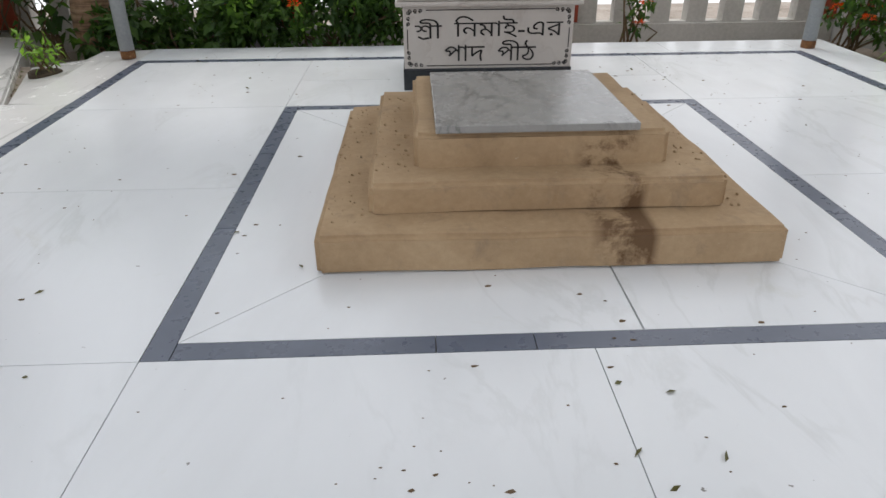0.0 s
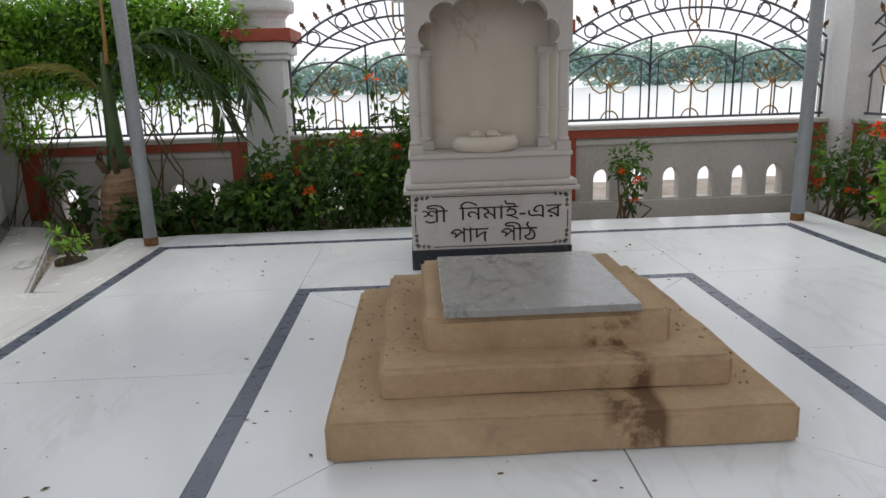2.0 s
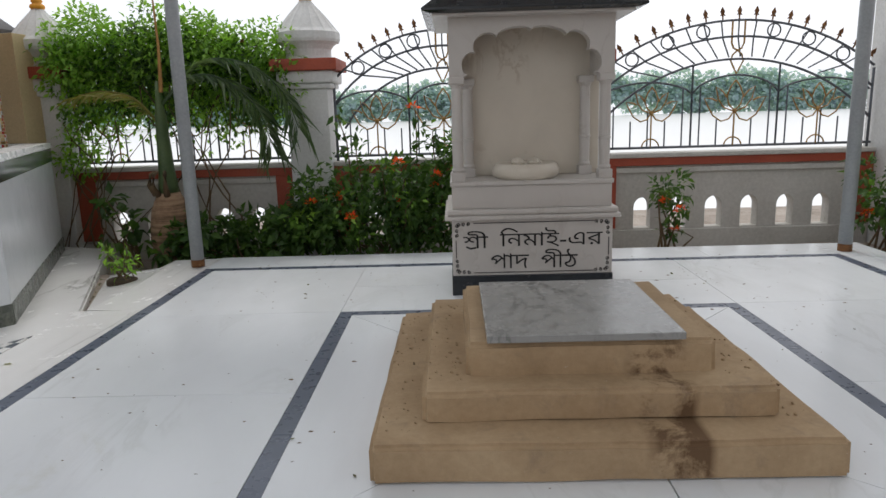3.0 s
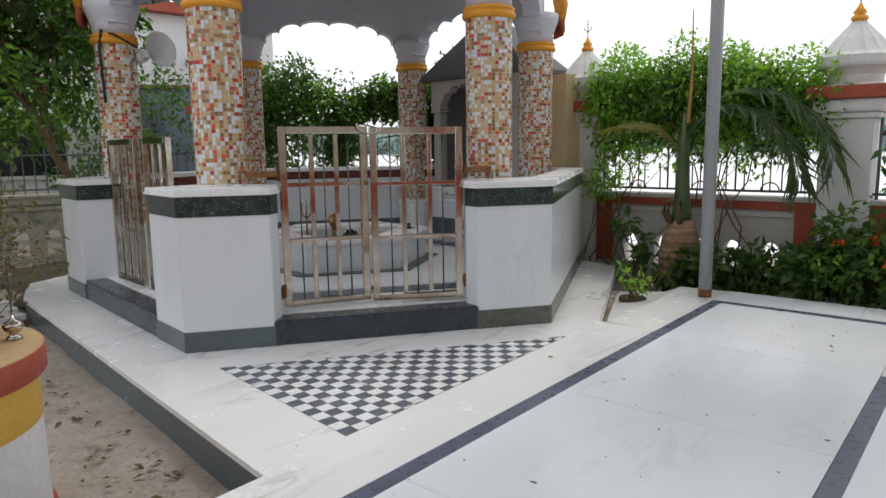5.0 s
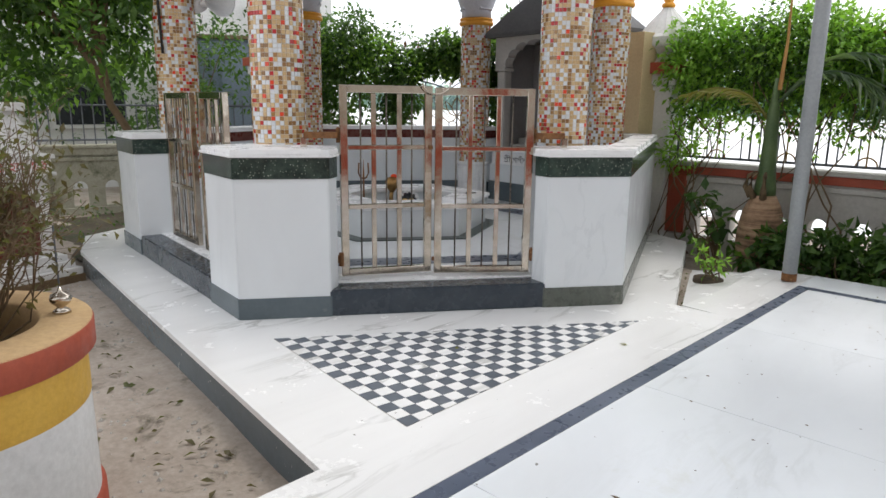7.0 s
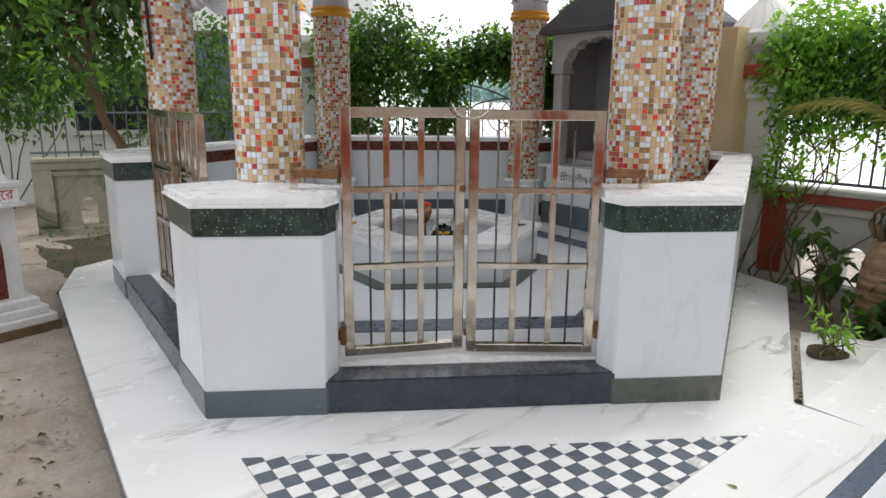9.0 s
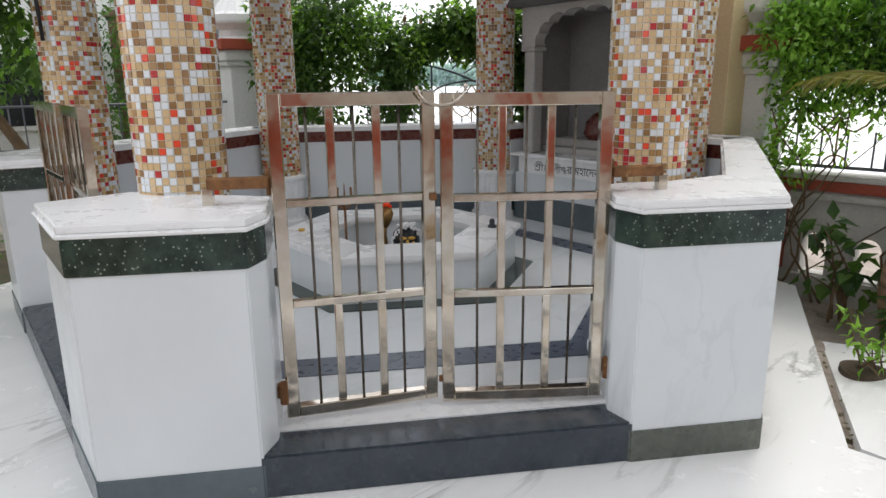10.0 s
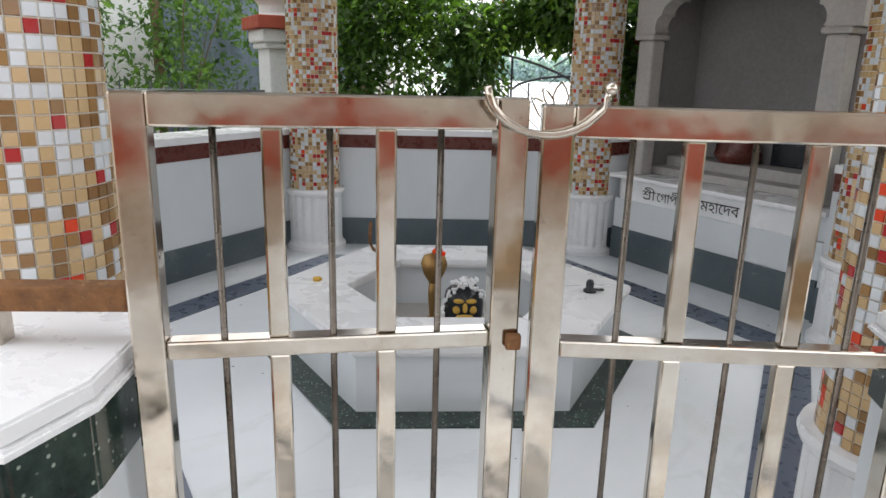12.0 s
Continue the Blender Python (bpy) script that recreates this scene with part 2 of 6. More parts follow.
def steel(name):
    m, nt, b = base_mat(name, 0.2, 1.0)
    v = coords(nt)
    col = ramp(nt, noise_tex(nt, v, 5, 6, 0.7), [(0.35, (0.44, 0.37, 0.29)), (0.6, (0.60, 0.55, 0.48))])
    sp = ramp(nt, noise_tex(nt, v, 30, 6, 0.75), [(0.62, (0, 0, 0)), (0.74, (0.8, 0.8, 0.8))])
    col = blend(nt, sp, col, (0.22, 0.12, 0.06))
    nt.links.new(col, b.inputs["Base Color"])
    rr = ramp(nt, noise_tex(nt, v, 11, 6, 0.7), [(0.3, (0.05,) * 3), (0.7, (0.17,) * 3)])
    nt.links.new(rr, b.inputs["Roughness"])
    bump(nt, b, noise_tex(nt, v, 4, 3), 0.12, 0.02)
    return m


M_steel = steel("stainless_steel")
M_rod = mottled("dull_steel_rod", (0.10, 0.085, 0.07), (0.22, 0.19, 0.16), 8, 80, 0.3, metal=0.9)


def tile_mat(name, island, stops):
    m, nt, b = base_mat(name, 0.18, 0, 0.5)
    if island:
        src = nt.nodes.new("ShaderNodeNewGeometry").outputs["Random Per Island"]
    else:
        src = nt.nodes.new("ShaderNodeObjectInfo").outputs["Random"]
    col = ramp(nt, src, stops, 'CONSTANT')
    col = blend(nt, 0.05, col, ramp(nt, noise_tex(nt, coords(nt), 60, 4), [(0.3, (0.16, 0.12, 0.08)), (0.7, (0.6, 0.55, 0.5))]))
    nt.links.new(col, b.inputs["Base Color"])
    return m


MOSAIC = [(0.0, (0.68, 0.71, 0.74)), (0.17, (0.58, 0.40, 0.20)), (0.28, (0.62, 0.45, 0.25)), (0.42, (0.24, 0.125, 0.04)),
          (0.50, (0.72, 0.76, 0.79)), (0.61, (0.33, 0.18, 0.06)), (0.71, (0.56, 0.39, 0.20)), (0.85, (0.27, 0.14, 0.05)),
          (0.905, (0.42, 0.012, 0.016)), (0.95, (0.70, 0.055, 0.012))]
M_tile = tile_mat("glass_mosaic", True, MOSAIC)
M_tile_ob = tile_mat("glass_mosaic_single", False, MOSAIC)
M_grout = mottled("pale_grout", (0.68, 0.63, 0.55), (0.78, 0.73, 0.65), 5, 80, 0.9)


def leaf_mat(name, c1, c2, c3, rough=0.45):
    m, nt, b = base_mat(name, rough, 0, 0.4)
    g = nt.nodes.new("ShaderNodeNewGeometry")
    col = ramp(nt, g.outputs["Random Per Island"], [(0.0, c1), (0.5, c2), (1.0, c3)])
    col = blend(nt, 0.4, col, ramp(nt, noise_tex(nt, coords(nt), 3.0, 3), [(0.3, c1), (0.7, c3)]))
    nt.links.new(col, b.inputs["Base Color"])
    b.inputs["Transmission Weight"].default_value = 0.0
    tr = nt.nodes.new("ShaderNodeBsdfTranslucent")
    nt.links.new(blend(nt, 1.0, col, (1.6, 1.7, 0.8), 'MULTIPLY'), tr.inputs[0])
    mx = nt.nodes.new("ShaderNodeMixShader")
    mx.inputs[0].default_value = 0.42
    out = nt.nodes["Material Output"]
    nt.links.new(b.outputs[0], mx.inputs[1])
    nt.links.new(tr.outputs[0], mx.inputs[2])
    nt.links.new(mx.outputs[0], out.inputs[0])
    return m


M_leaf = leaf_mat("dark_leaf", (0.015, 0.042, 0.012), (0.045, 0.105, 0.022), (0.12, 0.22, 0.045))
M_leafl = leaf_mat("light_leaf", (0.06, 0.15, 0.018), (0.18, 0.36, 0.045), (0.34, 0.56, 0.10))
M_frond = leaf_mat("frond", (0.03, 0.065, 0.025), (0.075, 0.125, 0.06), (0.15, 0.20, 0.11))
M_frondy = leaf_mat("yellowing_frond", (0.20, 0.17, 0.04), (0.28, 0.24, 0.07), (0.12, 0.16, 0.04))
M_flower = leaf_mat("orange_flower", (0.75, 0.10, 0.02), (0.85, 0.18, 0.03), (0.80, 0.06, 0.02))
# pale blue leaf colour holds the haze over the far bank
M_hazeleaf = leaf_mat("haze_tinted_leaf", (0.31, 0.40, 0.50), (0.36, 0.46, 0.56), (0.41, 0.51, 0.61), 0.9)
M_dry = leaf_mat("dry_twig_leaf", (0.07, 0.05, 0.025), (0.12, 0.09, 0.045), (0.10, 0.12, 0.04))

# ---- mesh helpers ----
def thing(name, m=None, label="", category="", group="", kind=""):
    ob = new(name)
    ob.empty_display_size = 0.1
    if m is not None:
        ob.matrix_world = m
    return tagged(ob, label, category, group, kind)


def finish(bm, name, material, smooth=False):
    bmesh.ops.recalc_face_normals(bm, faces=bm.faces[:])
    me = bpy.data.meshes.new(name)
    bm.to_mesh(me)
    bm.free()
    me.materials.append(material)
    if smooth:
        for p in me.polygons:
            p.use_smooth = True
    return me


def part(name, bm, material, parent=None, label="", smooth=False):
    """Links a bmesh as one mesh object, under a thing or a part."""
    me = bm if isinstance(bm, bpy.types.Mesh) else finish(bm, name, material, smooth)
    ob = new(name, me)
    if parent:
        ob.parent = parent
    return tagged(ob, label)


def box(bm, x0, x1, y0, y1, z0, z1, bev=0.0, m=None):
    r = bmesh.ops.create_cube(bm, size=1, matrix=Matrix.LocRotScale(((x0 + x1) / 2, (y0 + y1) / 2, (z0 + z1) / 2), None, (abs(x1 - x0), abs(y1 - y0), abs(z1 - z0))))
    vs = r["verts"]
    if bev:
        es = list({e for v in vs for e in v.link_edges})
        vs = list({v for f in bmesh.ops.bevel(bm, geom=es, offset=bev, segments=2, affect='EDGES', profile=0.5)["faces"] for v in f.verts} | {v for v in vs if v.is_valid})
    if m is not None:
        bmesh.ops.transform(bm, matrix=m, verts=[v for v in vs if v.is_valid])
    return bm


def prism(bm, pts, z0, z1, m=None):
    """A polygon in x, y drawn up from z0 to z1."""
    a = [bm.verts.new((p[0], p[1], z0)) for p in pts]
    b = [bm.verts.new((p[0], p[1], z1)) for p in pts]
    bm.faces.new(a[::-1])
    bm.faces.new(b)
    n = len(pts)
    for i in range(n):
        bm.faces.new((a[i], a[(i + 1) % n], b[(i + 1) % n], b[i]))
    if m is not None:
        bmesh.ops.transform(bm, matrix=m, verts=a + b)
    return bm


UPRIGHT = Matrix(((1, 0, 0, 0), (0, 0, -1, 0), (0, 1, 0, 0), (0, 0, 0, 1)))


def plate(bm, pts, y0, y1, m=None):
    """A polygon in x, z drawn from depth y0 to y1."""
    mm = UPRIGHT if m is None else m @ UPRIGHT
    return prism(bm, pts, -y0, -y1, mm)


def lathe(bm, prof, n=32, c=(0, 0, 0), flute=None, cap=True):
    rings = []
    for r, z in prof:
        ring = []
        for i in range(n):
            a = 2 * math.pi * i / n
            k = r if not flute else r * flute(a, z)
            ring.append(bm.verts.new((c[0] + k * math.cos(a), c[1] + k * math.sin(a), c[2] + z)))
        rings.append(ring)
    for p, q in zip(rings, rings[1:]):
        for i in range(n):
            bm.faces.new((p[i], p[(i + 1) % n], q[(i + 1) % n], q[i]))
    if cap:
        bm.faces.new(rings[0][::-1])
        bm.faces.new(rings[-1])
    return bm


def tube(bm, pts, r, n=6, r2=None):
    pts = [Vector(p) for p in pts]
    rings = []
    for i, p in enumerate(pts):
        d = (pts[min(i + 1, len(pts) - 1)] - pts[max(i - 1, 0)]).normalized()
        s = d.cross(Vector((0, 0, 1)) if abs(d.z) < 0.9 else Vector((0, 1, 0))).normalized()
        t = s.cross(d)
        rr = r if r2 is None else r + (r2 - r) * i / (len(pts) - 1)
        rings.append([bm.verts.new(p + rr * (math.cos(2 * math.pi * k / n) * s + math.sin(2 * math.pi * k / n) * t)) for k in range(n)])
    for p, q in zip(rings, rings[1:]):
        for k in range(n):
            bm.faces.new((p[k], p[(k + 1) % n], q[(k + 1) % n], q[k]))
    bm.faces.new(rings[0][::-1])
    bm.faces.new(rings[-1])
    return bm


def arc(cx, cz, r, a0, a1, n=16, y=0.0):
    return [(cx + r * math.cos(radians(a0 + (a1 - a0) * i / n)), y, cz + r * math.sin(radians(a0 + (a1 - a0) * i / n))) for i in range(n + 1)]


def leaves_mesh(name, centres, dirs, length, width, rng, material, curl=0.25):
    """Small folded leaves, one at each centre, along the directions given."""
    c = np.asarray(centres, float)
    n = len(c)
    d = np.asarray(dirs, float)
    d /= np.linalg.norm(d, axis=1)[:, None] + 1e-9
    up = rng.normal(size=(n, 3)) * 0.6 + np.array([0, 0, 1.0])
    s = np.cross(d, up)
    s /= np.linalg.norm(s, axis=1)[:, None] + 1e-9
    u = np.cross(s, d)
    ln = (length * (0.65 + 0.7 * rng.random(n)))[:, None]
    w = ln * width / length * 0.5
    v0 = c
    v1 = c + d * ln * 0.45 + s * w + u * ln * curl * 0.2
    v2 = c + d * ln - u * ln * curl
    v3 = c + d * ln * 0.45 - s * w + u * ln * curl * 0.2
    vm = c + d * ln * 0.5 - u * ln * 0.02
    verts = np.stack([v0, v1, v2, v3, vm], 1).reshape(-1, 3)
    k = np.arange(n)[:, None] * 5
    faces = np.concatenate([k + np.array([0, 1, 4]), k + np.array([1, 2, 4]), k + np.array([2, 3, 4]), k + np.array([3, 0, 4])])
    me = bpy.data.meshes.new(name)
    me.from_pydata(verts.tolist(), [], faces.tolist())
    me.materials.append(material)
    return me


def clump_leaves(rng, clumps, per, spread):
    """Leaf places and directions round a list of (centre, radius) clumps."""
    cs, ds = [], []
    for (x, y, z), r in clumps:
        k = max(4, int(per * r * r))
        d = rng.normal(size=(k, 3))
        d /= np.linalg.norm(d, axis=1)[:, None]
        rad = r * (0.35 + 0.65 * rng.random(k) ** 0.5)
        cs.append(np.array([x, y, z]) + d * rad[:, None] * np.array(spread))
        ds.append(d + rng.normal(size=(k, 3)) * 0.7 + np.array([0, 0, -0.25]))
    return np.concatenate(cs), np.concatenate(ds)


# ---- plan ----
HX, HY, HANG = -4.999, 4.548, 54.55
PSC = 0.96
PS = Matrix.Scale(PSC, 4)
HEX = pose(HX, HY, 0, 0, 0, HANG) @ PS
WALL = [(-1.279, -2.216), (1.279, -2.216), (2.66, 0.12), (1.38, 2.47), (-1.18, 2.53), (-2.60, 0.30)]
COLS = [(-1.03, -1.52), (1.03, -1.53), (2.11, 0.14), (1.18, 2.08), (-0.90, 2.12), (-2.03, 0.32)]
WELL = (0.03, 0.20)
FLOOR_IN = 0.17
FENCE_Y = 7.2


def hexw(u, n):
    p = HEX @ Vector((u, n, 0))
    return p.x, p.y


def inset(poly, d):
    """The polygon with every side moved inwards by d."""
    out = []
    n = len(poly)
    for i in range(n):
        a, b, c = (Vector(poly[(i + k) % n]) for k in (-1, 0, 1))
        e1, e2 = (b - a).normalized(), (c - b).normalized()
        n1, n2 = Vector((-e1.y, e1.x)), Vector((-e2.y, e2.x))
        k = d / (1 + n1.dot(n2))
        out.append(tuple(b + (n1 + n2) * k))
    return out


# ---- ground, water, far bank ----
bm = bmesh.new()
xs = [-400, -60, -25] + [-14 + i * 0.35 for i in range(70)] + [16, 60, 400]
ys = [-400, -60, -15] + [-4 + i * 0.35 for i in range(38)] + [9.6]
grid = []
for y in ys:
    row = []
    for x in xs:
        z = -0.2
        if -14 < x < 11 and -4 < y < 9:
            z += 0.025 * noise.noise((x * 1.7, y * 1.7, 0)) + 0.012 * noise.noise((x * 6, y * 6, 3))
        if x < -7.1:
            z += 0.1
        row.append(bm.verts.new((x, y, z)))
    grid.append(row)
for r0, r1 in zip(grid, grid[1:]):
    for i in range(len(xs) - 1):
        bm.faces.new((r0[i], r0[i + 1], r1[i + 1], r1[i]))
tagged(part("ground", bm, M_dirt, smooth=True), "dry bare earth with dust and damp patches", "ground", kind="structure")

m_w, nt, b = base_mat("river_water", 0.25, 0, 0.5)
# near-white base colour carries the sky reflection on the water
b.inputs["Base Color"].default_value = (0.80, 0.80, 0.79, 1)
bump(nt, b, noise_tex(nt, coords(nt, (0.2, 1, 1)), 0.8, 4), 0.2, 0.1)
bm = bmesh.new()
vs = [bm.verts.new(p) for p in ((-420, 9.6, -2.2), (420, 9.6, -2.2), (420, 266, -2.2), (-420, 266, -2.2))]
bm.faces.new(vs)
tagged(part("water", bm, m_w), "broad river with the white sky reflection put into its pale colour", "river", kind="structure")

# far bank trees, with distance haze painted into their leaves
rng = np.random.default_rng(5)
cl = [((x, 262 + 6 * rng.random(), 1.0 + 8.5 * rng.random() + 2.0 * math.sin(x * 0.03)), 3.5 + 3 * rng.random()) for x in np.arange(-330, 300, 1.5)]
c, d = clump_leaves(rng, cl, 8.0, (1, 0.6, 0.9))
bank = tagged(new("backdrop", leaves_mesh("backdrop", c, d, 1.5, 1.3, rng, M_hazeleaf)), "wooded far bank of the river, its haze put into the leaf colour", "trees", kind="structure")

# ---- plain unseen wall added to close the yard and colour the gate reflections ----
hw = thing("wall_yard", pose(4.6, -2.4, 0, 0, 0, HANG), "unseen cream and red wall added for the gate reflections", "wall", kind="structure")
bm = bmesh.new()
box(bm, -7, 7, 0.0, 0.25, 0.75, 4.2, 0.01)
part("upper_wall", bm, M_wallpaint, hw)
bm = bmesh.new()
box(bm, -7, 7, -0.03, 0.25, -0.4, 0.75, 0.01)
part("dado", bm, M_red, hw, "red dado added for the gate reflections")
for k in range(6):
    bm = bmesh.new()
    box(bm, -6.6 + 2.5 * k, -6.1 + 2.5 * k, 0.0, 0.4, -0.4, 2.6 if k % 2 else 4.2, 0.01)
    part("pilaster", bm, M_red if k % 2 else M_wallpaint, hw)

# ---- marble platform ----
bm = bmesh.new()
box(bm, -1.885, 3.60, 0.50, 6.14, -0.26, -0.012)
platform = tagged(part("floor", bm, M_joint), "white marble platform floor with blue-grey stone bands", "floor", kind="structure")


def slab(x0, x1, y0, y1, material=M_floor, name="slab", z=0.0):
    g = 0.0016
    bm = bmesh.new()
    box(bm, x0 + g, x1 - g, y0 + g, y1 - g, z - 0.014, z)
    return part(name, bm, material, platform)


def slab_grid(x0, x1, y0, y1, nx, ny):
    for i in range(nx):
        for j in range(ny):
            slab(x0 + (x1 - x0) * i / nx, x0 + (x1 - x0) * (i + 1) / nx, y0 + (y1 - y0) * j / ny, y0 + (y1 - y0) * (j + 1) / ny)


OX0, OX1, OY1, OW = -1.883, 3.217, 5.722, 0.086
IX0, IX1, IY0, IY1, IW = -0.565, 1.876, 1.979, 4.42, 0.08
XJ = 0.68
CUTS = (0.50, 1.30, IY0, 3.19, IY1, OY1 - OW)
for y0, y1 in zip(CUTS, CUTS[1:]):
    slab(OX0 + OW, IX0, y0, y1)
    slab(IX1, OX1 - OW, y0, y1)


for x0, x1 in ((IX0, XJ), (XJ, IX1)):
    slab(x0, x1, 0.50, 1.30)
    slab(x0, x1, 1.30, IY0)
slab_grid(IX0, IX1, IY1, OY1 - OW, 2, 2)
slab_grid(OX0, OX1, OY1, 6.14, 5, 1)
for k in range(5):
    slab(OX1, 3.60, 0.50 + 5.64 * k / 5, 0.50 + 5.64 * (k + 1) / 5)
# bands of dark stone
for k in range(5):
    y0, y1 = 0.50 + (OY1 - 0.50) * k / 5, 0.50 + (OY1 - 0.50) * (k + 1) / 5
    slab(OX0, OX0 + OW, y0, y1, M_strip, "band_stone")
    slab(OX1 - OW, OX1, y0, y1, M_strip, "band_stone")
for k in range(5):
    x0, x1 = OX0 + OW + (OX1 - OX0 - 2 * OW) * k / 5, OX0 + OW + (OX1 - OX0 - 2 * OW) * (k + 1) / 5
    slab(x0, x1, OY1 - OW, OY1, M_strip, "band_stone")
for k in range(3):
    y0, y1 = IY0 + (IY1 - IY0) * k / 3, IY0 + (IY1 - IY0) * (k + 1) / 3
    slab(IX0, IX0 + IW, y0, y1, M_strip, "band_stone")
    slab(IX1 - IW, IX1, y0, y1, M_strip, "band_stone")
for x0, x1 in ((IX0 + IW, 0.24), (0.24, 0.52), (0.52, IX1 - IW)):
    slab(x0, x1, IY0, IY0 + IW, M_strip, "band_stone")
    slab(x0, x1, IY1 - IW, IY1, M_strip, "band_stone")
# mitred slabs of the inner ring
a0, a1, b0, b1 = IX0 + IW, IX1 - IW, IY0 + IW, IY1 - IW
c0, c1, d0, d1 = -0.08, 1.38, 2.46, 3.90
for quad in (((a0, b0), (0.84, b0), (0.84, d0), (c0, d0)), ((0.844, b0), (a1, b0), (c1, d0), (0.844, d0)), ((a1, b0), (a1, b1), (c1, d1), (c1, d0)),
             ((a1, b1), (a0, b1), (c0, d1), (c1, d1)), ((a0, b1), (a0, b0), (c0, d0), (c0, d1))):
    cx, cy = sum(p[0] for p in quad) / 4, sum(p[1] for p in quad) / 4
    bm = bmesh.new()
    prism(bm, [(cx + (x - cx) * 0.997, cy + (y - cy) * 0.997) for x, y in quad], -0.014, 0.0)
    part("slab", bm, M_floor, platform)

# ---- apron round the pavilion ----
back = [hexw(*p) for p in ((1.9, 3.1), (-1.7, 3.1), (-3.1, 0.75))]
APRON = [(OX0 - 0.002, 0.50), (OX0 - 0.002, 4.56), (-2.298, 4.563), (-3.204, 6.691), *back, (-6.62, 2.273), (-2.246, 1.66), (-2.240, 0.50)]
bm = bmesh.new()
prism(bm, [(x, y) for x, y in APRON], -0.03, -0.0005)
apron = tagged(part("pavement", bm, M_apron), "white veined marble apron round the pavilion", "floor", kind="structure")
bm = bmesh.new()
inner = inset(APRON, 0.012)
prism(bm, inner, -0.3, -0.031)
part("riser", bm, M_plinth, apron, "grey slate side of the raised apron")
bm = bmesh.new()
prism(bm, [(-2.316, 4.57), (-2.292, 4.57), (-3.198, 6.695), (-3.222, 6.695)], -0.3, -0.031)
part("marble_side", bm, M_apron, apron, "white marble side of the apron by the patch")
bm = bmesh.new()
pts = [(-1.886, 4.56, -0.004), (-2.262, 4.60, -0.004), (-2.80, 5.93, -0.085), (-2.37, 5.95, -0.035), (-2.29, 6.10, -0.005), (-1.886, 6.14, -0.004)]
top = [bm.verts.new(p) for p in pts]
bot = [bm.verts.new((p[0], p[1], -0.3)) for p in pts]
for i in range(len(pts)):
    j = (i + 1) % len(pts)
    bm.faces.new((top[i], top[j], bot[j], bot[i]))
mid = bm.verts.new((-2.25, 5.3, -0.015))
for i in range(len(pts)):
    bm.faces.new((top[i], top[(i + 1) % len(pts)], mid))
patch = tagged(part("pavement_2", bm, M_apron), "sloping marble patch with a planting hole beside the apron", "floor", kind="structure")

# checked triangle of small tiles
CA, CB, CC = Vector((-2.267, 2.103)), Vector((-3.547, 2.278)), Vector((-2.291, 4.065))
ex = (CB - CA).normalized()
ey = Vector((ex.y, -ex.x))
if ey.dot(CC - CA) < 0:
    ey = -ey
SQ = 0.076


def clip_tri(poly):
    for p, q in ((CA, CB), (CB, CC), (CC, CA)):
        e = q - p
        inside = e.cross((CA + CB + CC) / 3 - p) > 0
        out = []
        for i in range(len(poly)):
            a, b2 = poly[i], poly[(i + 1) % len(poly)]
            sa, sb = e.cross(a - p) * (1 if inside else -1), e.cross(b2 - p) * (1 if inside else -1)
            if sa >= 0:
                out.append(a)
            if sa * sb < 0:
                out.append(a + (b2 - a) * (sa / (sa - sb)))
        poly = out
        if len(poly) < 3:
            return None
    return poly


bm = bmesh.new()
prism(bm, [CA, CB, CC], -0.003, 0.001)
chk = tagged(part("checked_floor", bm, M_joint), "chequered inlay of small white and dark grey floor tiles", "floor", kind="structure")
TILES = []
for i in range(-3, 20):
    for j in range(-6, 32):
        o = CA + ex * (i * SQ) + ey * (j * SQ)
        g = 0.0015
        poly = clip_tri([o + ex * g + ey * g, o + ex * (SQ - g) + ey * g, o + ex * (SQ - g) + ey * (SQ - g), o + ex * g + ey * (SQ - g)])
        if poly:
            TILES.append((poly, (i + j) % 2 == 0))

# ---- stepped block with its slab ----
block = thing("stepped_block", None, "three-stepped brown limewashed masonry block with damp stains and crumbs", "pedestal")


def worn_box(x0, x1, y0, y1, z0, z1, seed):
    bm = bmesh.new()
    box(bm, x0, x1, y0, y1, z0, z1)
    bmesh.ops.bevel(bm, geom=bm.edges[:], offset=0.018, segments=3, affect='EDGES')
    bmesh.ops.subdivide_edges(bm, edges=[e for e in bm.edges if e.calc_length() > 0.3], cuts=14, use_grid_fill=True)
    for v in bm.verts:
        v.co += 0.006 * Vector(noise.noise_vector(v.co * 5 + Vector((seed, 0, 0))))
    return bm


part("step", worn_box(-0.139, 1.43, 2.42, 3.94, -0.01, 0.135, 1), M_block, block)
part("step", worn_box(0.03, 1.278, 2.60, 3.81, 0.12, 0.243, 7), M_block, block)
part("step", worn_box(0.19, 1.108, 2.75, 3.60, 0.22, 0.367, 13), M_block, block)
bm = bmesh.new()
box(bm, 0.268, 0.99, 2.742, 3.535, 0.369, 0.397, 0.003)
stone_slab = tagged(part("stone_slab", bm, M_plate), "thin grey polished stone slab lying on the stepped block", "slab")

# ---- marble shrine ----
SX0, SX1, SY = 0.137, 1.182, 4.74
SC = (SX0 + SX1) / 2
shrine = thing("marble_shrine", pose(0, 0, -0.018), "cream marble memorial shrine with cusped niche, colonnettes and lettered base", "shrine")


def sbox(name, x0, x1, y0, y1, z0, z1, mat, bev=0.004, parent=None, label=""):
    bm = bmesh.new()
    box(bm, x0, x1, y0, y1, z0, z1, bev)
    return part(name, bm, mat, parent or shrine, label)


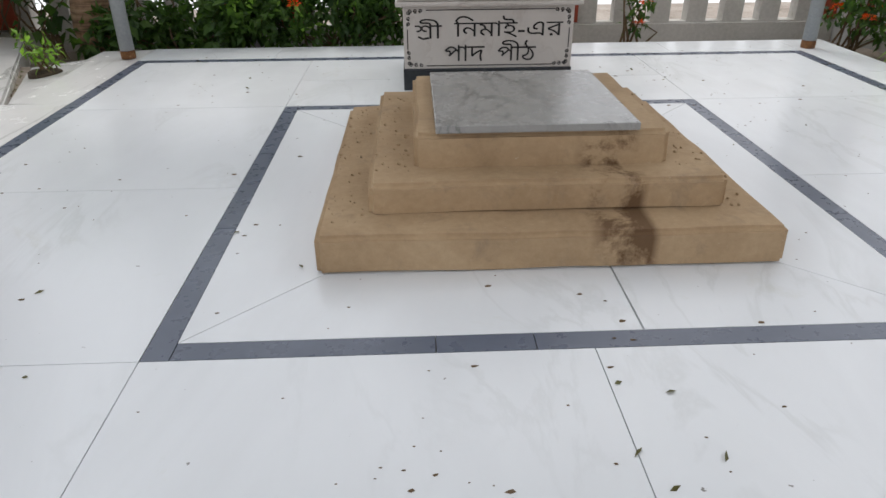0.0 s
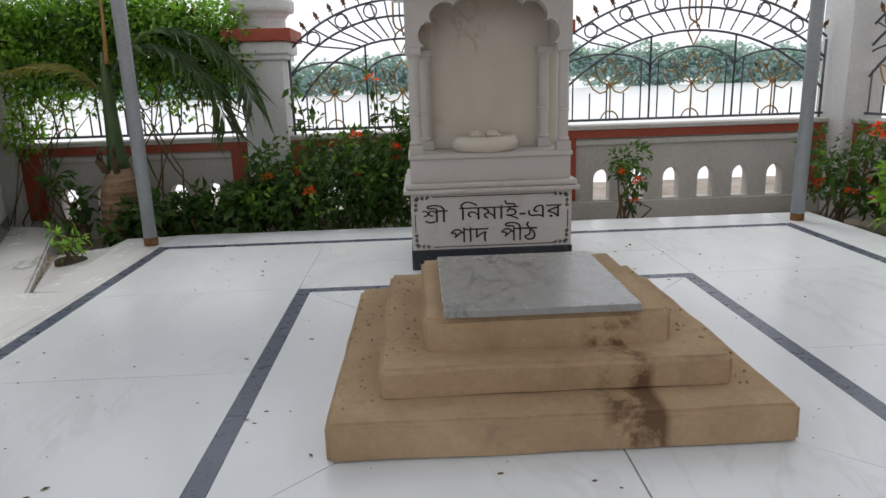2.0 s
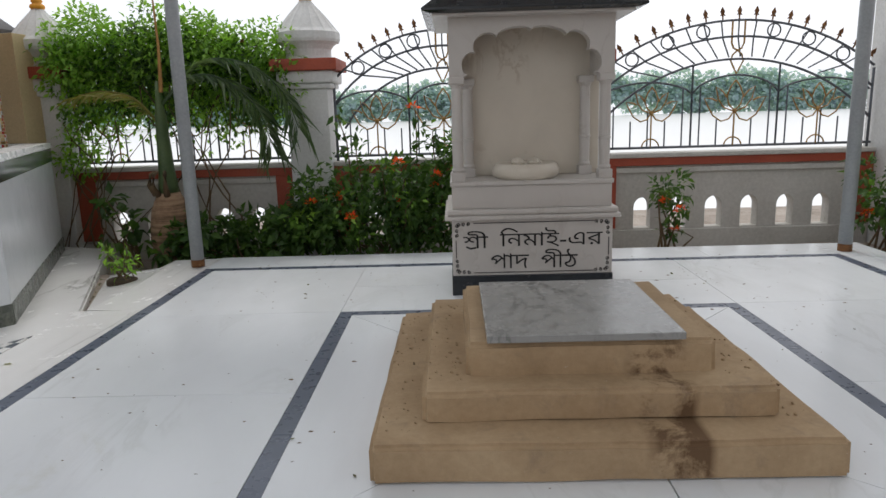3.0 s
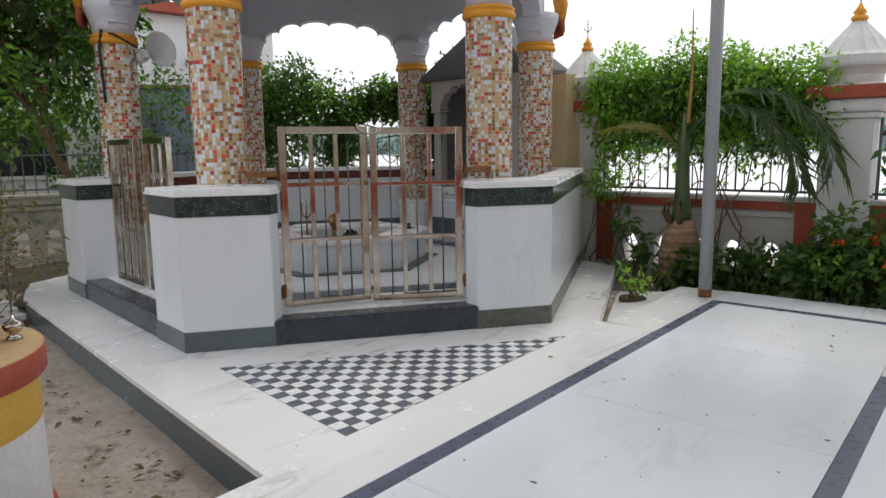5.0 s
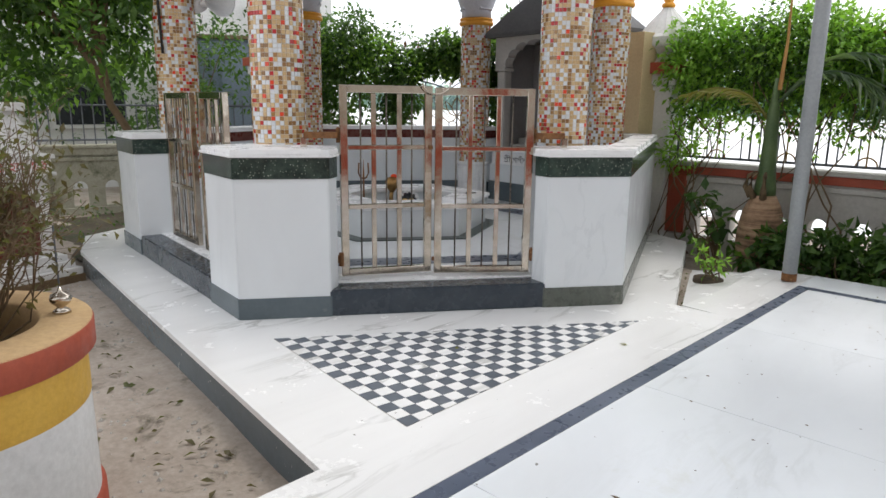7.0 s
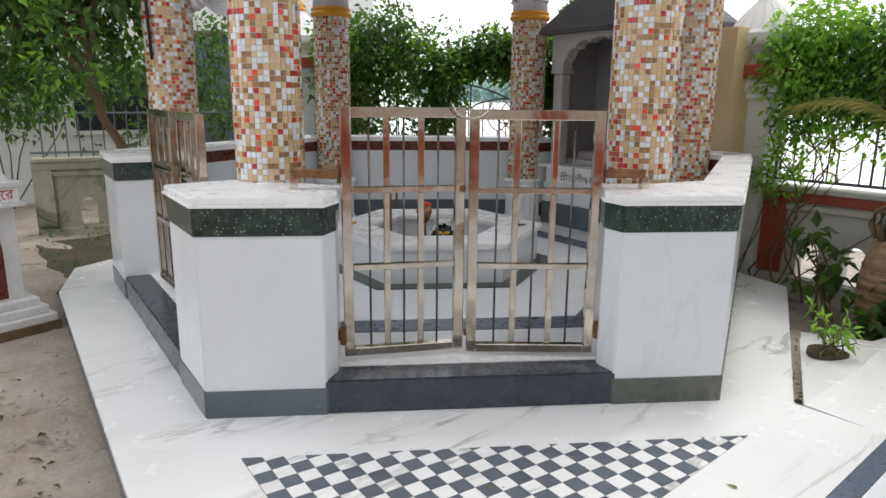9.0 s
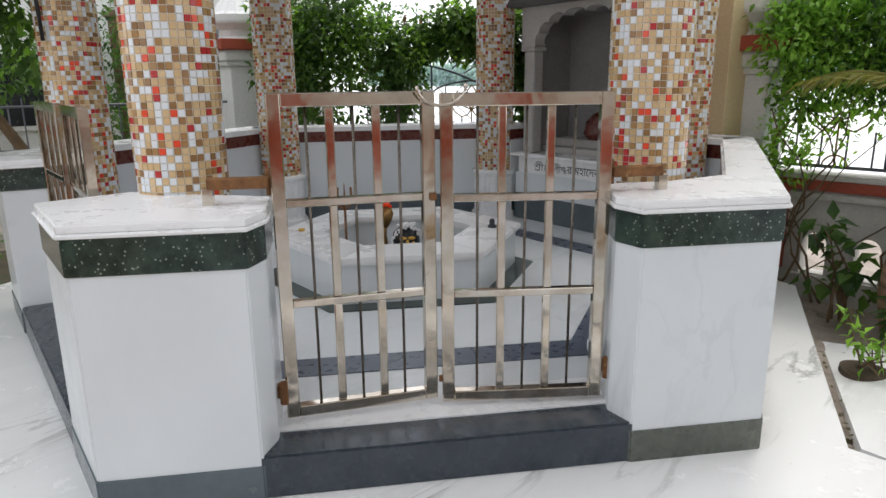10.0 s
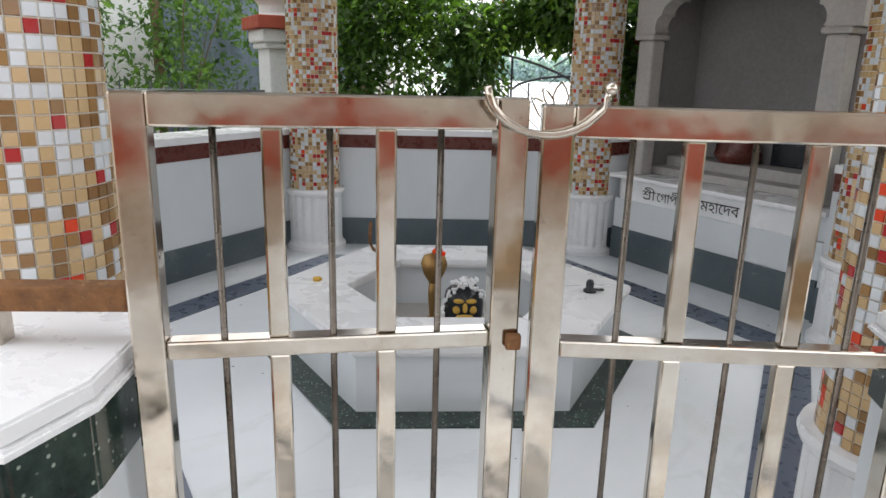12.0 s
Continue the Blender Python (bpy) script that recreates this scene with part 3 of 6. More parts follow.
sbox("plinth", SX0 - 0.006, SX1 + 0.006, SY - 0.006, SY + 0.80, 0.0, 0.15, M_black, label="polished black stone plinth")
base_panel = sbox("base_panel", SX0, SX1, SY, SY + 0.79, 0.15, 0.525, M_shrine)
sbox("ledge", SX0 - 0.045, SX1 + 0.045, SY - 0.045, SY + 0.83, 0.525, 0.553, M_shrine, 0.008)
sbox("ledge", SX0 - 0.03, SX1 + 0.03, SY - 0.03, SY + 0.82, 0.553, 0.592, M_shrine, 0.012)
sbox("block_course", SX0 + 0.005, SX1 - 0.005, SY + 0.02, SY + 0.78, 0.592, 0.74, M_shrine)
sbox("sill", SX0 - 0.005, SX1 + 0.005, SY + 0.005, SY + 0.79, 0.74, 0.772, M_shrine, 0.008)
sbox("back_panel", SX0 + 0.02, SX1 - 0.02, SY + 0.40, SY + 0.76, 0.772, 1.80, M_shrine2)


def colonnette(x, y):
    bm = bmesh.new()
    box(bm, x - 0.045, x + 0.045, y - 0.045, y + 0.045, 0.772, 0.83, 0.004)
    lathe(bm, [(0.038, 0.83), (0.042, 0.845), (0.034, 0.86), (0.036, 1.02), (0.042, 1.03), (0.036, 1.04), (0.037, 1.05), (0.034, 1.36), (0.045, 1.385)], 14, (x, y, 0))
    box(bm, x - 0.05, x + 0.05, y - 0.05, y + 0.05, 1.385, 1.43, 0.006)
    part("colonnette", bm, M_shrine, shrine)


for x in (SX0 + 0.05, SX1 - 0.05):
    colonnette(x, SY + 0.06)
    colonnette(x - 0.075 if x > SC else x + 0.075, SY + 0.35)


def cusped(x0, x1, zs, za, lobes, n=8, bulge=0.55):
    """The underside of a cusped arch from (x0, zs) over the apex (.., za) to (x1, zs)."""
    xc, half = (x0 + x1) / 2, (x1 - x0) / 2
    marks = []
    for k in range(lobes + 1):
        a = math.pi / 2 * k / lobes
        marks.append((xc - half * math.cos(a) ** 0.9, zs + (za - zs) * math.sin(a) ** 0.95))
    left = []
    for (xa, z_a), (xb, zb) in zip(marks, marks[1:]):
        mx, mz = (xa + xb) / 2, (z_a + zb) / 2
        r = math.hypot(xb - xa, zb - z_a) / 2
        ang = math.atan2(zb - z_a, xb - xa)
        last = (xb, zb) == marks[-1]
        for i in range(n):
            t = math.pi - math.pi * i / n
            h = math.sin(t) * r * (bulge if not last else 0.35)
            u = math.cos(t) * r
            left.append((mx + u * math.cos(ang) - h * math.sin(ang), mz + u * math.sin(ang) + h * math.cos(ang)))
    left.append(marks[-1])
    right = [(2 * xc - x, z) for x, z in left[:-1]][::-1]
    return left + right


bm = bmesh.new()
pts = [(SX0 + 0.005, 1.43), (SX0 + 0.10, 1.43)] + cusped(SX0 + 0.12, SX1 - 0.12, 1.44, 1.70, 3, 10, 0.8) + [(SX1 - 0.10, 1.43), (SX1 - 0.005, 1.43), (SX1 - 0.005, 1.80), (SX0 + 0.005, 1.80)]
plate(bm, pts, SY + 0.015, SY + 0.12)
part("arch_panel", bm, M_shrine, shrine)
for x in (SX0 + 0.005, SX1 - 0.085):
    sbox("side_panel", x, x + 0.08, SY + 0.12, SY + 0.40, 1.43, 1.80, M_shrine)
bm = bmesh.new()
rows_ = [[bm.verts.new((x, y, z)) for x, y in ((SX0 - e, SY - e), (SX1 + e, SY - e), (SX1 + e, SY + 0.77 + e), (SX0 - e, SY + 0.77 + e))] for e, z in ((0.10, 1.80), (0.15, 1.812), (0.15, 1.825), (0.08, 1.885))]
bm.faces.new(rows_[0][::-1])
bm.faces.new(rows_[-1])
for lo_, hi_ in zip(rows_, rows_[1:]):
    for i in range(4):
        bm.faces.new((lo_[i], lo_[(i + 1) % 4], hi_[(i + 1) % 4], hi_[i]))
part("eave", bm, M_black, shrine, "dark sloping stone eave")
sbox("eave_lining", SX0 - 0.09, SX1 + 0.09, SY - 0.09, SY + 0.86, 1.785, 1.80, M_shrine)
sbox("fillet", SX0 - 0.085, SX1 + 0.085, SY - 0.085, SY + 0.855, 1.885, 1.90, M_shrine)
frieze = sbox("frieze", SX0 - 0.06, SX1 + 0.06, SY - 0.06, SY + 0.85, 1.90, 2.05, M_shrine, label="pale frieze with red lettering")
sbox("top_course", SX0 - 0.02, SX1 + 0.02, SY - 0.02, SY + 0.81, 2.05, 2.35, M_shrine)

# stone vessel with carved feet in the niche
bm = bmesh.new()
lathe(bm, [(0.17, 0), (0.215, 0.03), (0.225, 0.075), (0.20, 0.11), (0.185, 0.115), (0.17, 0.10)], 28, (SC - 0.02, SY + 0.2, 0.74), lambda a, z: 1 + 0.015 * math.cos(a * 12))
bowl = tagged(part("stone_basin", bm, M_shrine2, smooth=True), "carved cream marble basin holding two small feet", "basin")
for sx in (-0.055, 0.055):
    bm = bmesh.new()
    bmesh.ops.create_uvsphere(bm, u_segments=14, v_segments=8, radius=1, matrix=pose(SC - 0.02 + sx, SY + 0.2, 0.853) @ Matrix.Diagonal((0.045, 0.10, 0.035, 1)))
    for k in range(5):
        bmesh.ops.create_uvsphere(bm, u_segments=8, v_segments=6, radius=0.013 - 0.0012 * k, matrix=pose(SC - 0.02 + sx + (k - 2) * 0.018, SY + 0.11, 0.858))
    tagged(part("foot_carving", bm, M_shrine2, smooth=True), "carved cream marble foot resting in the basin", "carving", "carved feet")


# ---- poles ----
def pole(x, y, lean, label):
    p = thing("steel_pole", pose(x, y, 0, 0, lean, 0), label, "pole", "canopy poles")
    bm = bmesh.new()
    tube(bm, [(0, 0, 0), (0, 0, 1.6), (0, 0, 4.6)], 0.052, 20)
    part("shaft", bm, M_pole, p, smooth=True)
    bm = bmesh.new()
    lathe(bm, [(0.0535, 0.0), (0.054, 0.04), (0.0528, 0.06)], 20)
    part("rusted_foot", bm, M_rust, p, "rust-eaten foot of the pole")


pole(-1.986, 5.826, 0, "grey painted steel pole with a rusty foot on marble")
pole(3.32, 5.824, 0, "grey painted steel pole with a rusty foot on marble")
pole(-1.986, 0.54, 0, "grey painted steel pole close to the planter")

# ---- unseen canopy assumed on the poles, height and reach set to shade the platform ----
bm = bmesh.new()
box(bm, -2.45, 3.6, -1.2, 6.0, 4.60, 4.66, 0.01)
tagged(part("unseen_canopy", bm, M_white), "unseen flat canopy assumed on the steel poles, shading the platform", "canopy", kind="structure")

# ---- pavilion ----
OUT = WALL
INN = inset(WALL, 0.30)
bm = bmesh.new()
prism(bm, inset(WALL, 0.02), -0.2, FLOOR_IN - 0.004)
pav_floor = part("floor_2", bm, M_floor)
pav_floor.matrix_world = HEX
tagged(pav_floor, "white marble pavilion floor with a dark stone border", "floor", kind="structure")


def ring(bm, outer, inner_, z0, z1, skip=()):
    n = len(outer)
    for i in range(n):
        if i in skip:
            continue
        j = (i + 1) % n
        prism(bm, [outer[i], outer[j], inner_[j], inner_[i]], z0, z1)
    return bm


def side_split(i, s0, s1, d0, d1):
    """A quad along wall side i, from s0 to s1 metres along it and d0 to d1 inwards."""
    a, b2 = Vector(WALL[i]), Vector(WALL[(i + 1) % 6])
    e = (b2 - a).normalized()
    nn = Vector((-e.y, e.x))
    return [tuple(a + e * s + nn * d) for s, d in ((s0, d0), (s1, d0), (s1, d1), (s0, d1))]


def side_len(i):
    return (Vector(WALL[(i + 1) % 6]) - Vector(WALL[i])).length


bm = bmesh.new()
ring(bm, inset(WALL, 0.68), inset(WALL, 0.88), FLOOR_IN - 0.01, FLOOR_IN + 0.001)
b_in = part("floor_border", bm, M_strip, pav_floor, "blue-grey stone floor border")

GATE = {0: (0.569, 1.99), 5: (0.85, 2.20)}
wall_n = 0


def wall_run(pts, mats_label="white marble parapet with a green granite band", foot=None):
    """One solid stretch of the parapet: plinth, marble, granite band and cap."""
    global wall_n
    wall_n += 1
    w = thing("wall_%d" % wall_n, HEX, mats_label, "parapet", kind="structure")
    for nm, z0, z1, grow, mt in (("plinth", -0.005, 0.135, 0.006, foot or M_plinth), ("marble_face", 0.13, 0.90, 0.0, M_wall), ("granite_band", 0.885, 1.015, 0.006, M_granite)):
        bm = bmesh.new()
        prism(bm, inset(pts, -grow), z0, z1)
        bmesh.ops.bevel(bm, geom=[e for e in bm.edges if abs(e.verts[0].co.z - e.verts[1].co.z) > 0.05], offset=0.006, segments=2, affect='EDGES')
        part(nm, bm, mt, w)
    bm = bmesh.new()
    prism(bm, inset(pts, -0.022), 1.015, 1.032)
    prism(bm, inset(pts, -0.012), 1.03, 1.062)
    bmesh.ops.bevel(bm, geom=[e for e in bm.edges if abs(e.verts[0].co.z - e.verts[1].co.z) < 0.001], offset=0.005, segments=2, affect='EDGES')
    part("cap", bm, M_cap, w, "white marble coping")
    return w


def along(i, s, d):
    return side_split(i, s, s, d, d)[0]


TH = 0.32
g0, g1 = GATE[0]
h0, h1 = GATE[5]
L5 = side_len(5)
# front corner blocks, each round a corner between two openings or sides
wall_run([along(5, h1 + 0.14, 0), WALL[0], along(0, g0, 0), along(0, g0 + 0.05, 0.12), along(0, g0 + 0.05, 0.40), along(5, L5 - 0.45, 0.40), along(5, h1 + 0.10, 0.34)])
w_r = wall_run([along(0, g1, 0), WALL[1], along(1, 2.4, 0), WALL[2], along(1, side_len(1) - 0.1, 0.19), along(1, 0.52, 0.19), along(0, side_len(0) - 0.24, 0.42), along(0, g1 + 0.02, 0.42), along(0, g1 - 0.05, 0.12)], foot=M_plinth2)
for nm, z0, z1, mt in (("maroon_band", 0.90, 1.014, M_maroon), ("inner_face", 0.37, 0.90, M_wall), ("inner_base", FLOOR_IN - 0.05, 0.372, M_plinth)):
    bm = bmesh.new()
    prism(bm, side_split(1, 0.56, side_len(1) - 0.12, 0.188, 0.202), z0, z1)
    part(nm, bm, mt, w_r)


def inner_run(i, s0, s1):
    """Parapet with its inner side in view: dark base, pale marble and a maroon band below the cap."""
    global wall_n
    wall_n += 1
    w = thing("wall_%d" % wall_n, HEX, "white marble parapet with maroon band and dark base inside", "parapet", kind="structure")
    for nm, z0, z1, d0, d1, mt in (("base", FLOOR_IN - 0.1, 0.375, 0.0, TH + 0.015, M_plinth), ("marble_face", 0.37, 0.93, 0.002, TH, M_wall), ("maroon_band", 0.92, 1.02, 0.0, TH + 0.006, M_maroon), ("cap", 1.02, 1.062, -0.02, TH + 0.02, M_cap)):
        bm = bmesh.new()
        prism(bm, side_split(i, s0, s1, d0, d1), z0, z1)
        part(nm, bm, mt, w)
    return w


inner_run(2, 0.02, 0.60)
inner_run(2, 2.24, side_len(2) - 0.02)
inner_run(3, 0.02, side_len(3) - 0.02)
inner_run(4, 0.02, side_len(4) - 0.02)
wall_run([WALL[5], along(5, h0 - 0.28, 0), along(5, h0 - 0.24, 0.34), along(4, side_len(4) - 0.02, 0.34)])

# thresholds
for i, (s0, s1) in GATE.items():
    w = thing("threshold", HEX, "slate step with a polished grey tread and white sill", "step", kind="structure")
    s0b, s1b = (s0 - 0.04, s1 + 0.04) if i == 0 else (s0 - 0.28, s1 + 0.14)
    bm = bmesh.new()
    prism(bm, side_split(i, s0b, s1b, 0.001, 0.18), -0.005, 0.1705)
    bmesh.ops.bevel(bm, geom=bm.edges[:], offset=0.008, segments=2, affect='EDGES')
    part("tread", bm, M_tread, w)
    bm = bmesh.new()
    prism(bm, side_split(i, s0b, s1b, 0.176, 0.42), -0.005, 0.177)
    part("sill", bm, M_cap, w, "white marble sill")


# ---- mosaic columns ----
CR, CZ0, CZ1 = 0.182, 0.63, 2.28
PITCH_N = 40
ROWS_N = 56
capital_kind = 0


def column(k, u, n_):
    p = HEX @ Vector((u, n_, 0))
    col = thing("mosaic_column", pose(p.x, p.y, 0, 0, 0, 20 * k) @ PS, "round column clad in white, beige, brown and red mosaic", "column", "pavilion columns")
    bm = bmesh.new()
    lathe(bm, [(0.225, FLOOR_IN - 0.01), (0.225, FLOOR_IN + 0.03), (0.205, FLOOR_IN + 0.05), (0.2, FLOOR_IN + 0.07), (0.2, 0.575), (0.215, 0.59), (0.222, 0.61), (0.215, 0.63), (0.18, 0.632)], 96, (0, 0, 0),
          lambda a, z: 1.0 if z < FLOOR_IN + 0.06 or z > 0.58 else 1 - 0.045 * abs(math.cos(a * 9)) ** 3)
    part("fluted_base", bm, M_cap, col, "fluted white marble base", smooth=False)
    bm = bmesh.new()
    lathe(bm, [(CR - 0.002, CZ0), (CR - 0.002, CZ1)], 48)
    shaft = part("shaft", bm, M_grout, col, "pale grouted shaft", smooth=True)
    bm = bmesh.new()
    lathe(bm, [(0.19, 2.28), (0.205, 2.29), (0.212, 2.31), (0.205, 2.33), (0.19, 2.335), (0.20, 2.345), (0.205, 2.36), (0.19, 2.372)], 40)
    part("ring", bm, M_orange, col, "orange painted ring", smooth=True)
    bm = bmesh.new()
    lathe(bm, [(0.185, 2.37), (0.18, 2.45), (0.21, 2.52), (0.24, 2.60), (0.24, 2.66)], 40)
    part("capital", bm, M_lilac, col, smooth=True)
    return col, shaft


COLUMNS = [column(k, u, n_) for k, (u, n_) in enumerate(COLS)]

# arches and roof slab
for k in range(6):
    a, b2 = HEX @ Vector((*COLS[k], 0)), HEX @ Vector((*COLS[(k + 1) % 6], 0))
    e = (b2 - a)
    L = e.length / PSC
    ang = math.degrees(math.atan2(e.y, e.x))
    bm = bmesh.new()
    pts = [(0, 2.45), (0.17, 2.45)] + cusped(0.2, L - 0.2, 2.47, 2.83, 4) + [(L - 0.17, 2.45), (L, 2.45), (L, 3.15), (0, 3.15)]
    plate(bm, pts, -0.09, 0.09)
    ob = part("arch", bm, M_lilac)
    ob.matrix_world = pose(a.x, a.y, 0, 0, 0, ang) @ PS
    tagged(ob, "pale lilac painted cusped arch between mosaic columns", "arch", "pavilion arches", "structure")
bm = bmesh.new()
prism(bm, inset(COLS, -0.22), 3.15, 3.3)
ob = part("ceiling", bm, M_lilac)
ob.matrix_world = HEX
tagged(ob, "pale painted pavilion ceiling slab", "ceiling", kind="structure")


# ---- steel gates ----
def gate(name_label, w, h):
    """A pair's single leaf, hinged at x = 0, running to x = w."""
    g = thing("steel_gate", None, name_label, "gate", "pavilion gates")
    t = 0.022
    f = 0.05
    def bar(nm, x0, x1, z0, z1, th=t):
        bm = bmesh.new()
        box(bm, x0, x1, -th, th, z0, z1, 0.004)
        part(nm, bm, M_steel, g)
    bar("stile", 0, f, 0, h)
    bar("stile", w - f, w, 0, h)
    bar("top_rail", f, w - f, h - f, h)
    bar("bottom_rail", f, w - f, 0.0, 0.045)
    z1, z2 = 0.45, 0.838
    bar("middle_rail", f, w - f, z1, z1 + 0.03, 0.018)
    bar("middle_rail", f, w - f, z2, z2 + 0.03, 0.018)
    for q in (1, 2):
        x = f + (w - 2 * f) * q / 3
        for za, zb in ((0.045, z1), (z1 + 0.03, z2), (z2 + 0.03, h - f)):
            bar("flat_bar", x - 0.016, x + 0.016, za, zb, 0.012)
    for q in (0, 1, 2):
        x = f + (w - 2 * f) * (q + 0.5) / 3
        bm = bmesh.new()
        tube(bm, [(x, 0, 0.04), (x, 0, h - f + 0.005)], 0.0055, 8)
        part("round_bar", bm, M_rod, g, smooth=True)
    return g


GH = 1.25
hinge_l = HEX @ Vector((-0.632, -1.985, 0.208))
hinge_r = HEX @ Vector((0.660, -2.005, 0.200))
leaf = gate("closed stainless steel gate leaf with flat and round bars", 0.615, GH)
leaf.matrix_world = pose(*hinge_l, 0, 0, HANG + 6.5) @ PS
leaf2 = gate("closed stainless steel gate leaf with flat and round bars", 0.665, GH)
leaf2.matrix_world = pose(*hinge_r, 0, 0, HANG + 180 - 5.5) @ PS
# gate pair in the side opening
e5a, e5b = Vector(WALL[5]), Vector(WALL[0])
dir5 = math.degrees(math.atan2((e5b - e5a).y, (e5b - e5a).x))
for s, turn, in ((h0, 0), (h1, 180)):
    p = HEX @ Vector((*along(5, s, 0.22), 0.205))
    copy_thing(leaf, pose(*p, 0, 0, HANG + dir5 + turn + (2 if turn == 0 else -2)) @ PS)

# ---- well ----
WP = HEX @ Vector((*WELL, 0))
WM = pose(WP.x, WP.y, 0, 0, 0, HANG) @ PS


def hexa(r, turn=0):
    return [(r * math.cos(radians(60 * k + turn)), r * math.sin(radians(60 * k + turn))) for k in range(6)]


well = thing("marble_well", WM, "low hexagonal white marble basin with a broad coping", "basin")
bm = bmesh.new()
ring(bm, hexa(1.0), hexa(0.84), FLOOR_IN - 0.005, FLOOR_IN + 0.004)
part("floor_border", bm, M_granite, well, "dark green stone border on the floor")
for k in range(6):
    gone = tuple(q for q in range(6) if q != k)
    bm = bmesh.new()
    ring(bm, hexa(0.86), hexa(0.60), FLOOR_IN - 0.005, 0.425, gone)
    part("side_slab", bm, M_wall, well)
    bm = bmesh.new()
    ring(bm, hexa(0.90), hexa(0.53), 0.435, 0.47, gone)
    bmesh.ops.bevel(bm, geom=bm.edges[:], offset=0.004, segments=2, affect='EDGES')
    ring(bm, hexa(0.882), hexa(0.548), 0.42, 0.437, gone)
    part("coping_slab", bm, M_cap, well, "white marble coping")
bm = bmesh.new()
prism(bm, hexa(0.62), 0.16, FLOOR_IN + 0.02)
part("basin_floor", bm, M_shrine, well, "grey wet marble basin floor")

# ---- corner shrine with arched niche (faces the basin) ----
cC, cD = Vector(WALL[2]), Vector(WALL[3])
dCD = (cD - cC).normalized()
nCD = Vector((-dCD.y, dCD.x))
o = HEX @ Vector((*(cC + nCD * 0.30), 0))
ndir = HEX.to_3x3() @ Vector((dCD.x, dCD.y, 0))
NM = pose(o.x, o.y, 0, 0, 0, math.degrees(math.atan2(ndir.y, ndir.x)) + 180) @ PS
# local x runs from the far end (-2.2) towards the corner (0), y goes outwards behind the face
niche = thing("niche_shrine", NM, "grey painted shrine with a cusped arch, marble shelf and sloping roof", "shrine")


def nbox(name, x0, x1, y0, y1, z0, z1, mat, bev=0.004, label=""):
    bm = bmesh.new()
    box(bm, x0, x1, y0, y1, z0, z1, bev)
    return part(name, bm, mat, niche, label)


nbox("base", -2.2, -0.62, 0.0, 0.7, 0.16, 0.40, M_plinth)
nbox("lower_wall", -2.2, -0.62, 0.012, 0.7, 0.40, 0.62, M_wall)
sign_face = nbox("sign_panel", -2.14, -0.70, 0.0, 0.05, 0.62, 0.775, M_cap, label="white marble panel with black lettering")
nbox("lower_back", -2.2, -0.62, 0.05, 0.7, 0.62, 0.775, M_wall)
nbox("shelf", -2.22, -0.60, -0.05, 0.7, 0.775, 0.805, M_cap, 0.006, "white marble shelf")
for x0 in (-2.13, -0.81):
    nbox("colonnette", x0, x0 + 0.13, 0.03, 0.16, 0.805, 1.74, M_niche, 0.02)
    nbox("capital", x0 - 0.02, x0 + 0.15, 0.01, 0.18, 1.74, 1.775, M_niche, 0.01)
bm = bmesh.new()
plate(bm, [(-2.16, 1.775), (-2.0, 1.775)] + cusped(-1.98, -0.83, 1.79, 2.05, 4) + [(-0.81, 1.775), (-0.62, 1.775), (-0.62, 2.13), (-2.16, 2.13)], 0.03, 0.16)
part("arch_panel", bm, M_niche, niche)
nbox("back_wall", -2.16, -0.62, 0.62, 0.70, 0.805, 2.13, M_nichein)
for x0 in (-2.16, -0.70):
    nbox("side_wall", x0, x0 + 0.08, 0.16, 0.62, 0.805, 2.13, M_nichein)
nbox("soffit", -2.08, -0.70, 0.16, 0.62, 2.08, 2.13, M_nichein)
for k, (y0, z1) in enumerate(((0.22, 0.86), (0.38, 0.93))):
    nbox("inner_step", -2.07, -0.71, y0, 0.61, 0.806, z1, M_niche)
bm = bmesh.new()
pts = [(-2.26, -0.08), (-0.52, -0.08), (-0.52, 0.78), (-2.26, 0.78)]
lo = [bm.verts.new((x, y, 2.13)) for x, y in pts]
lo2 = [bm.verts.new((x, y, 2.17)) for x, y in pts]
ap = bm.verts.new((-1.39, 0.35, 2.95))
bm.faces.new(lo[::-1])
for i in range(4):
    j = (i + 1) % 4
    bm.faces.new((lo[i], lo[j], lo2[j], lo2[i]))
    bm.faces.new((lo2[i], lo2[j], ap))
part("roof", bm, M_roof, niche, "dark grey pyramid roof")
nbox("outer_wall", -0.616, -0.25, 0.33, 0.72, 0.2, 2.1, M_buff, label="buff yellow side wall")

# ---- fence wall ----
def arch_wall(bm, x0, x1, y0, y1, z0, z1, xs_, hw, zb, zs):
    """Wall from x0 to x1 with round-headed openings centred on xs_."""
    cur = x0
    for xc in xs_:
        plate(bm, [(cur, z0), (xc - hw, z0), (xc - hw, z1), (cur, z1)], y0, y1)
        plate(bm, [(xc - hw, z0), (xc + hw, z0), (xc + hw, zb), (xc - hw, zb)], y0, y1)
        head = [(xc + hw * math.cos(radians(a)), zs + 1.15 * hw * math.sin(radians(a))) for a in range(180, -1, -20)]
        plate(bm, head + [(xc + hw, z1), (xc - hw, z1)], y0, y1)
        cur = xc + hw
    plate(bm, [(cur, z0), (x1, z0), (x1, z1), (cur, z1)], y0, y1)
    return bm


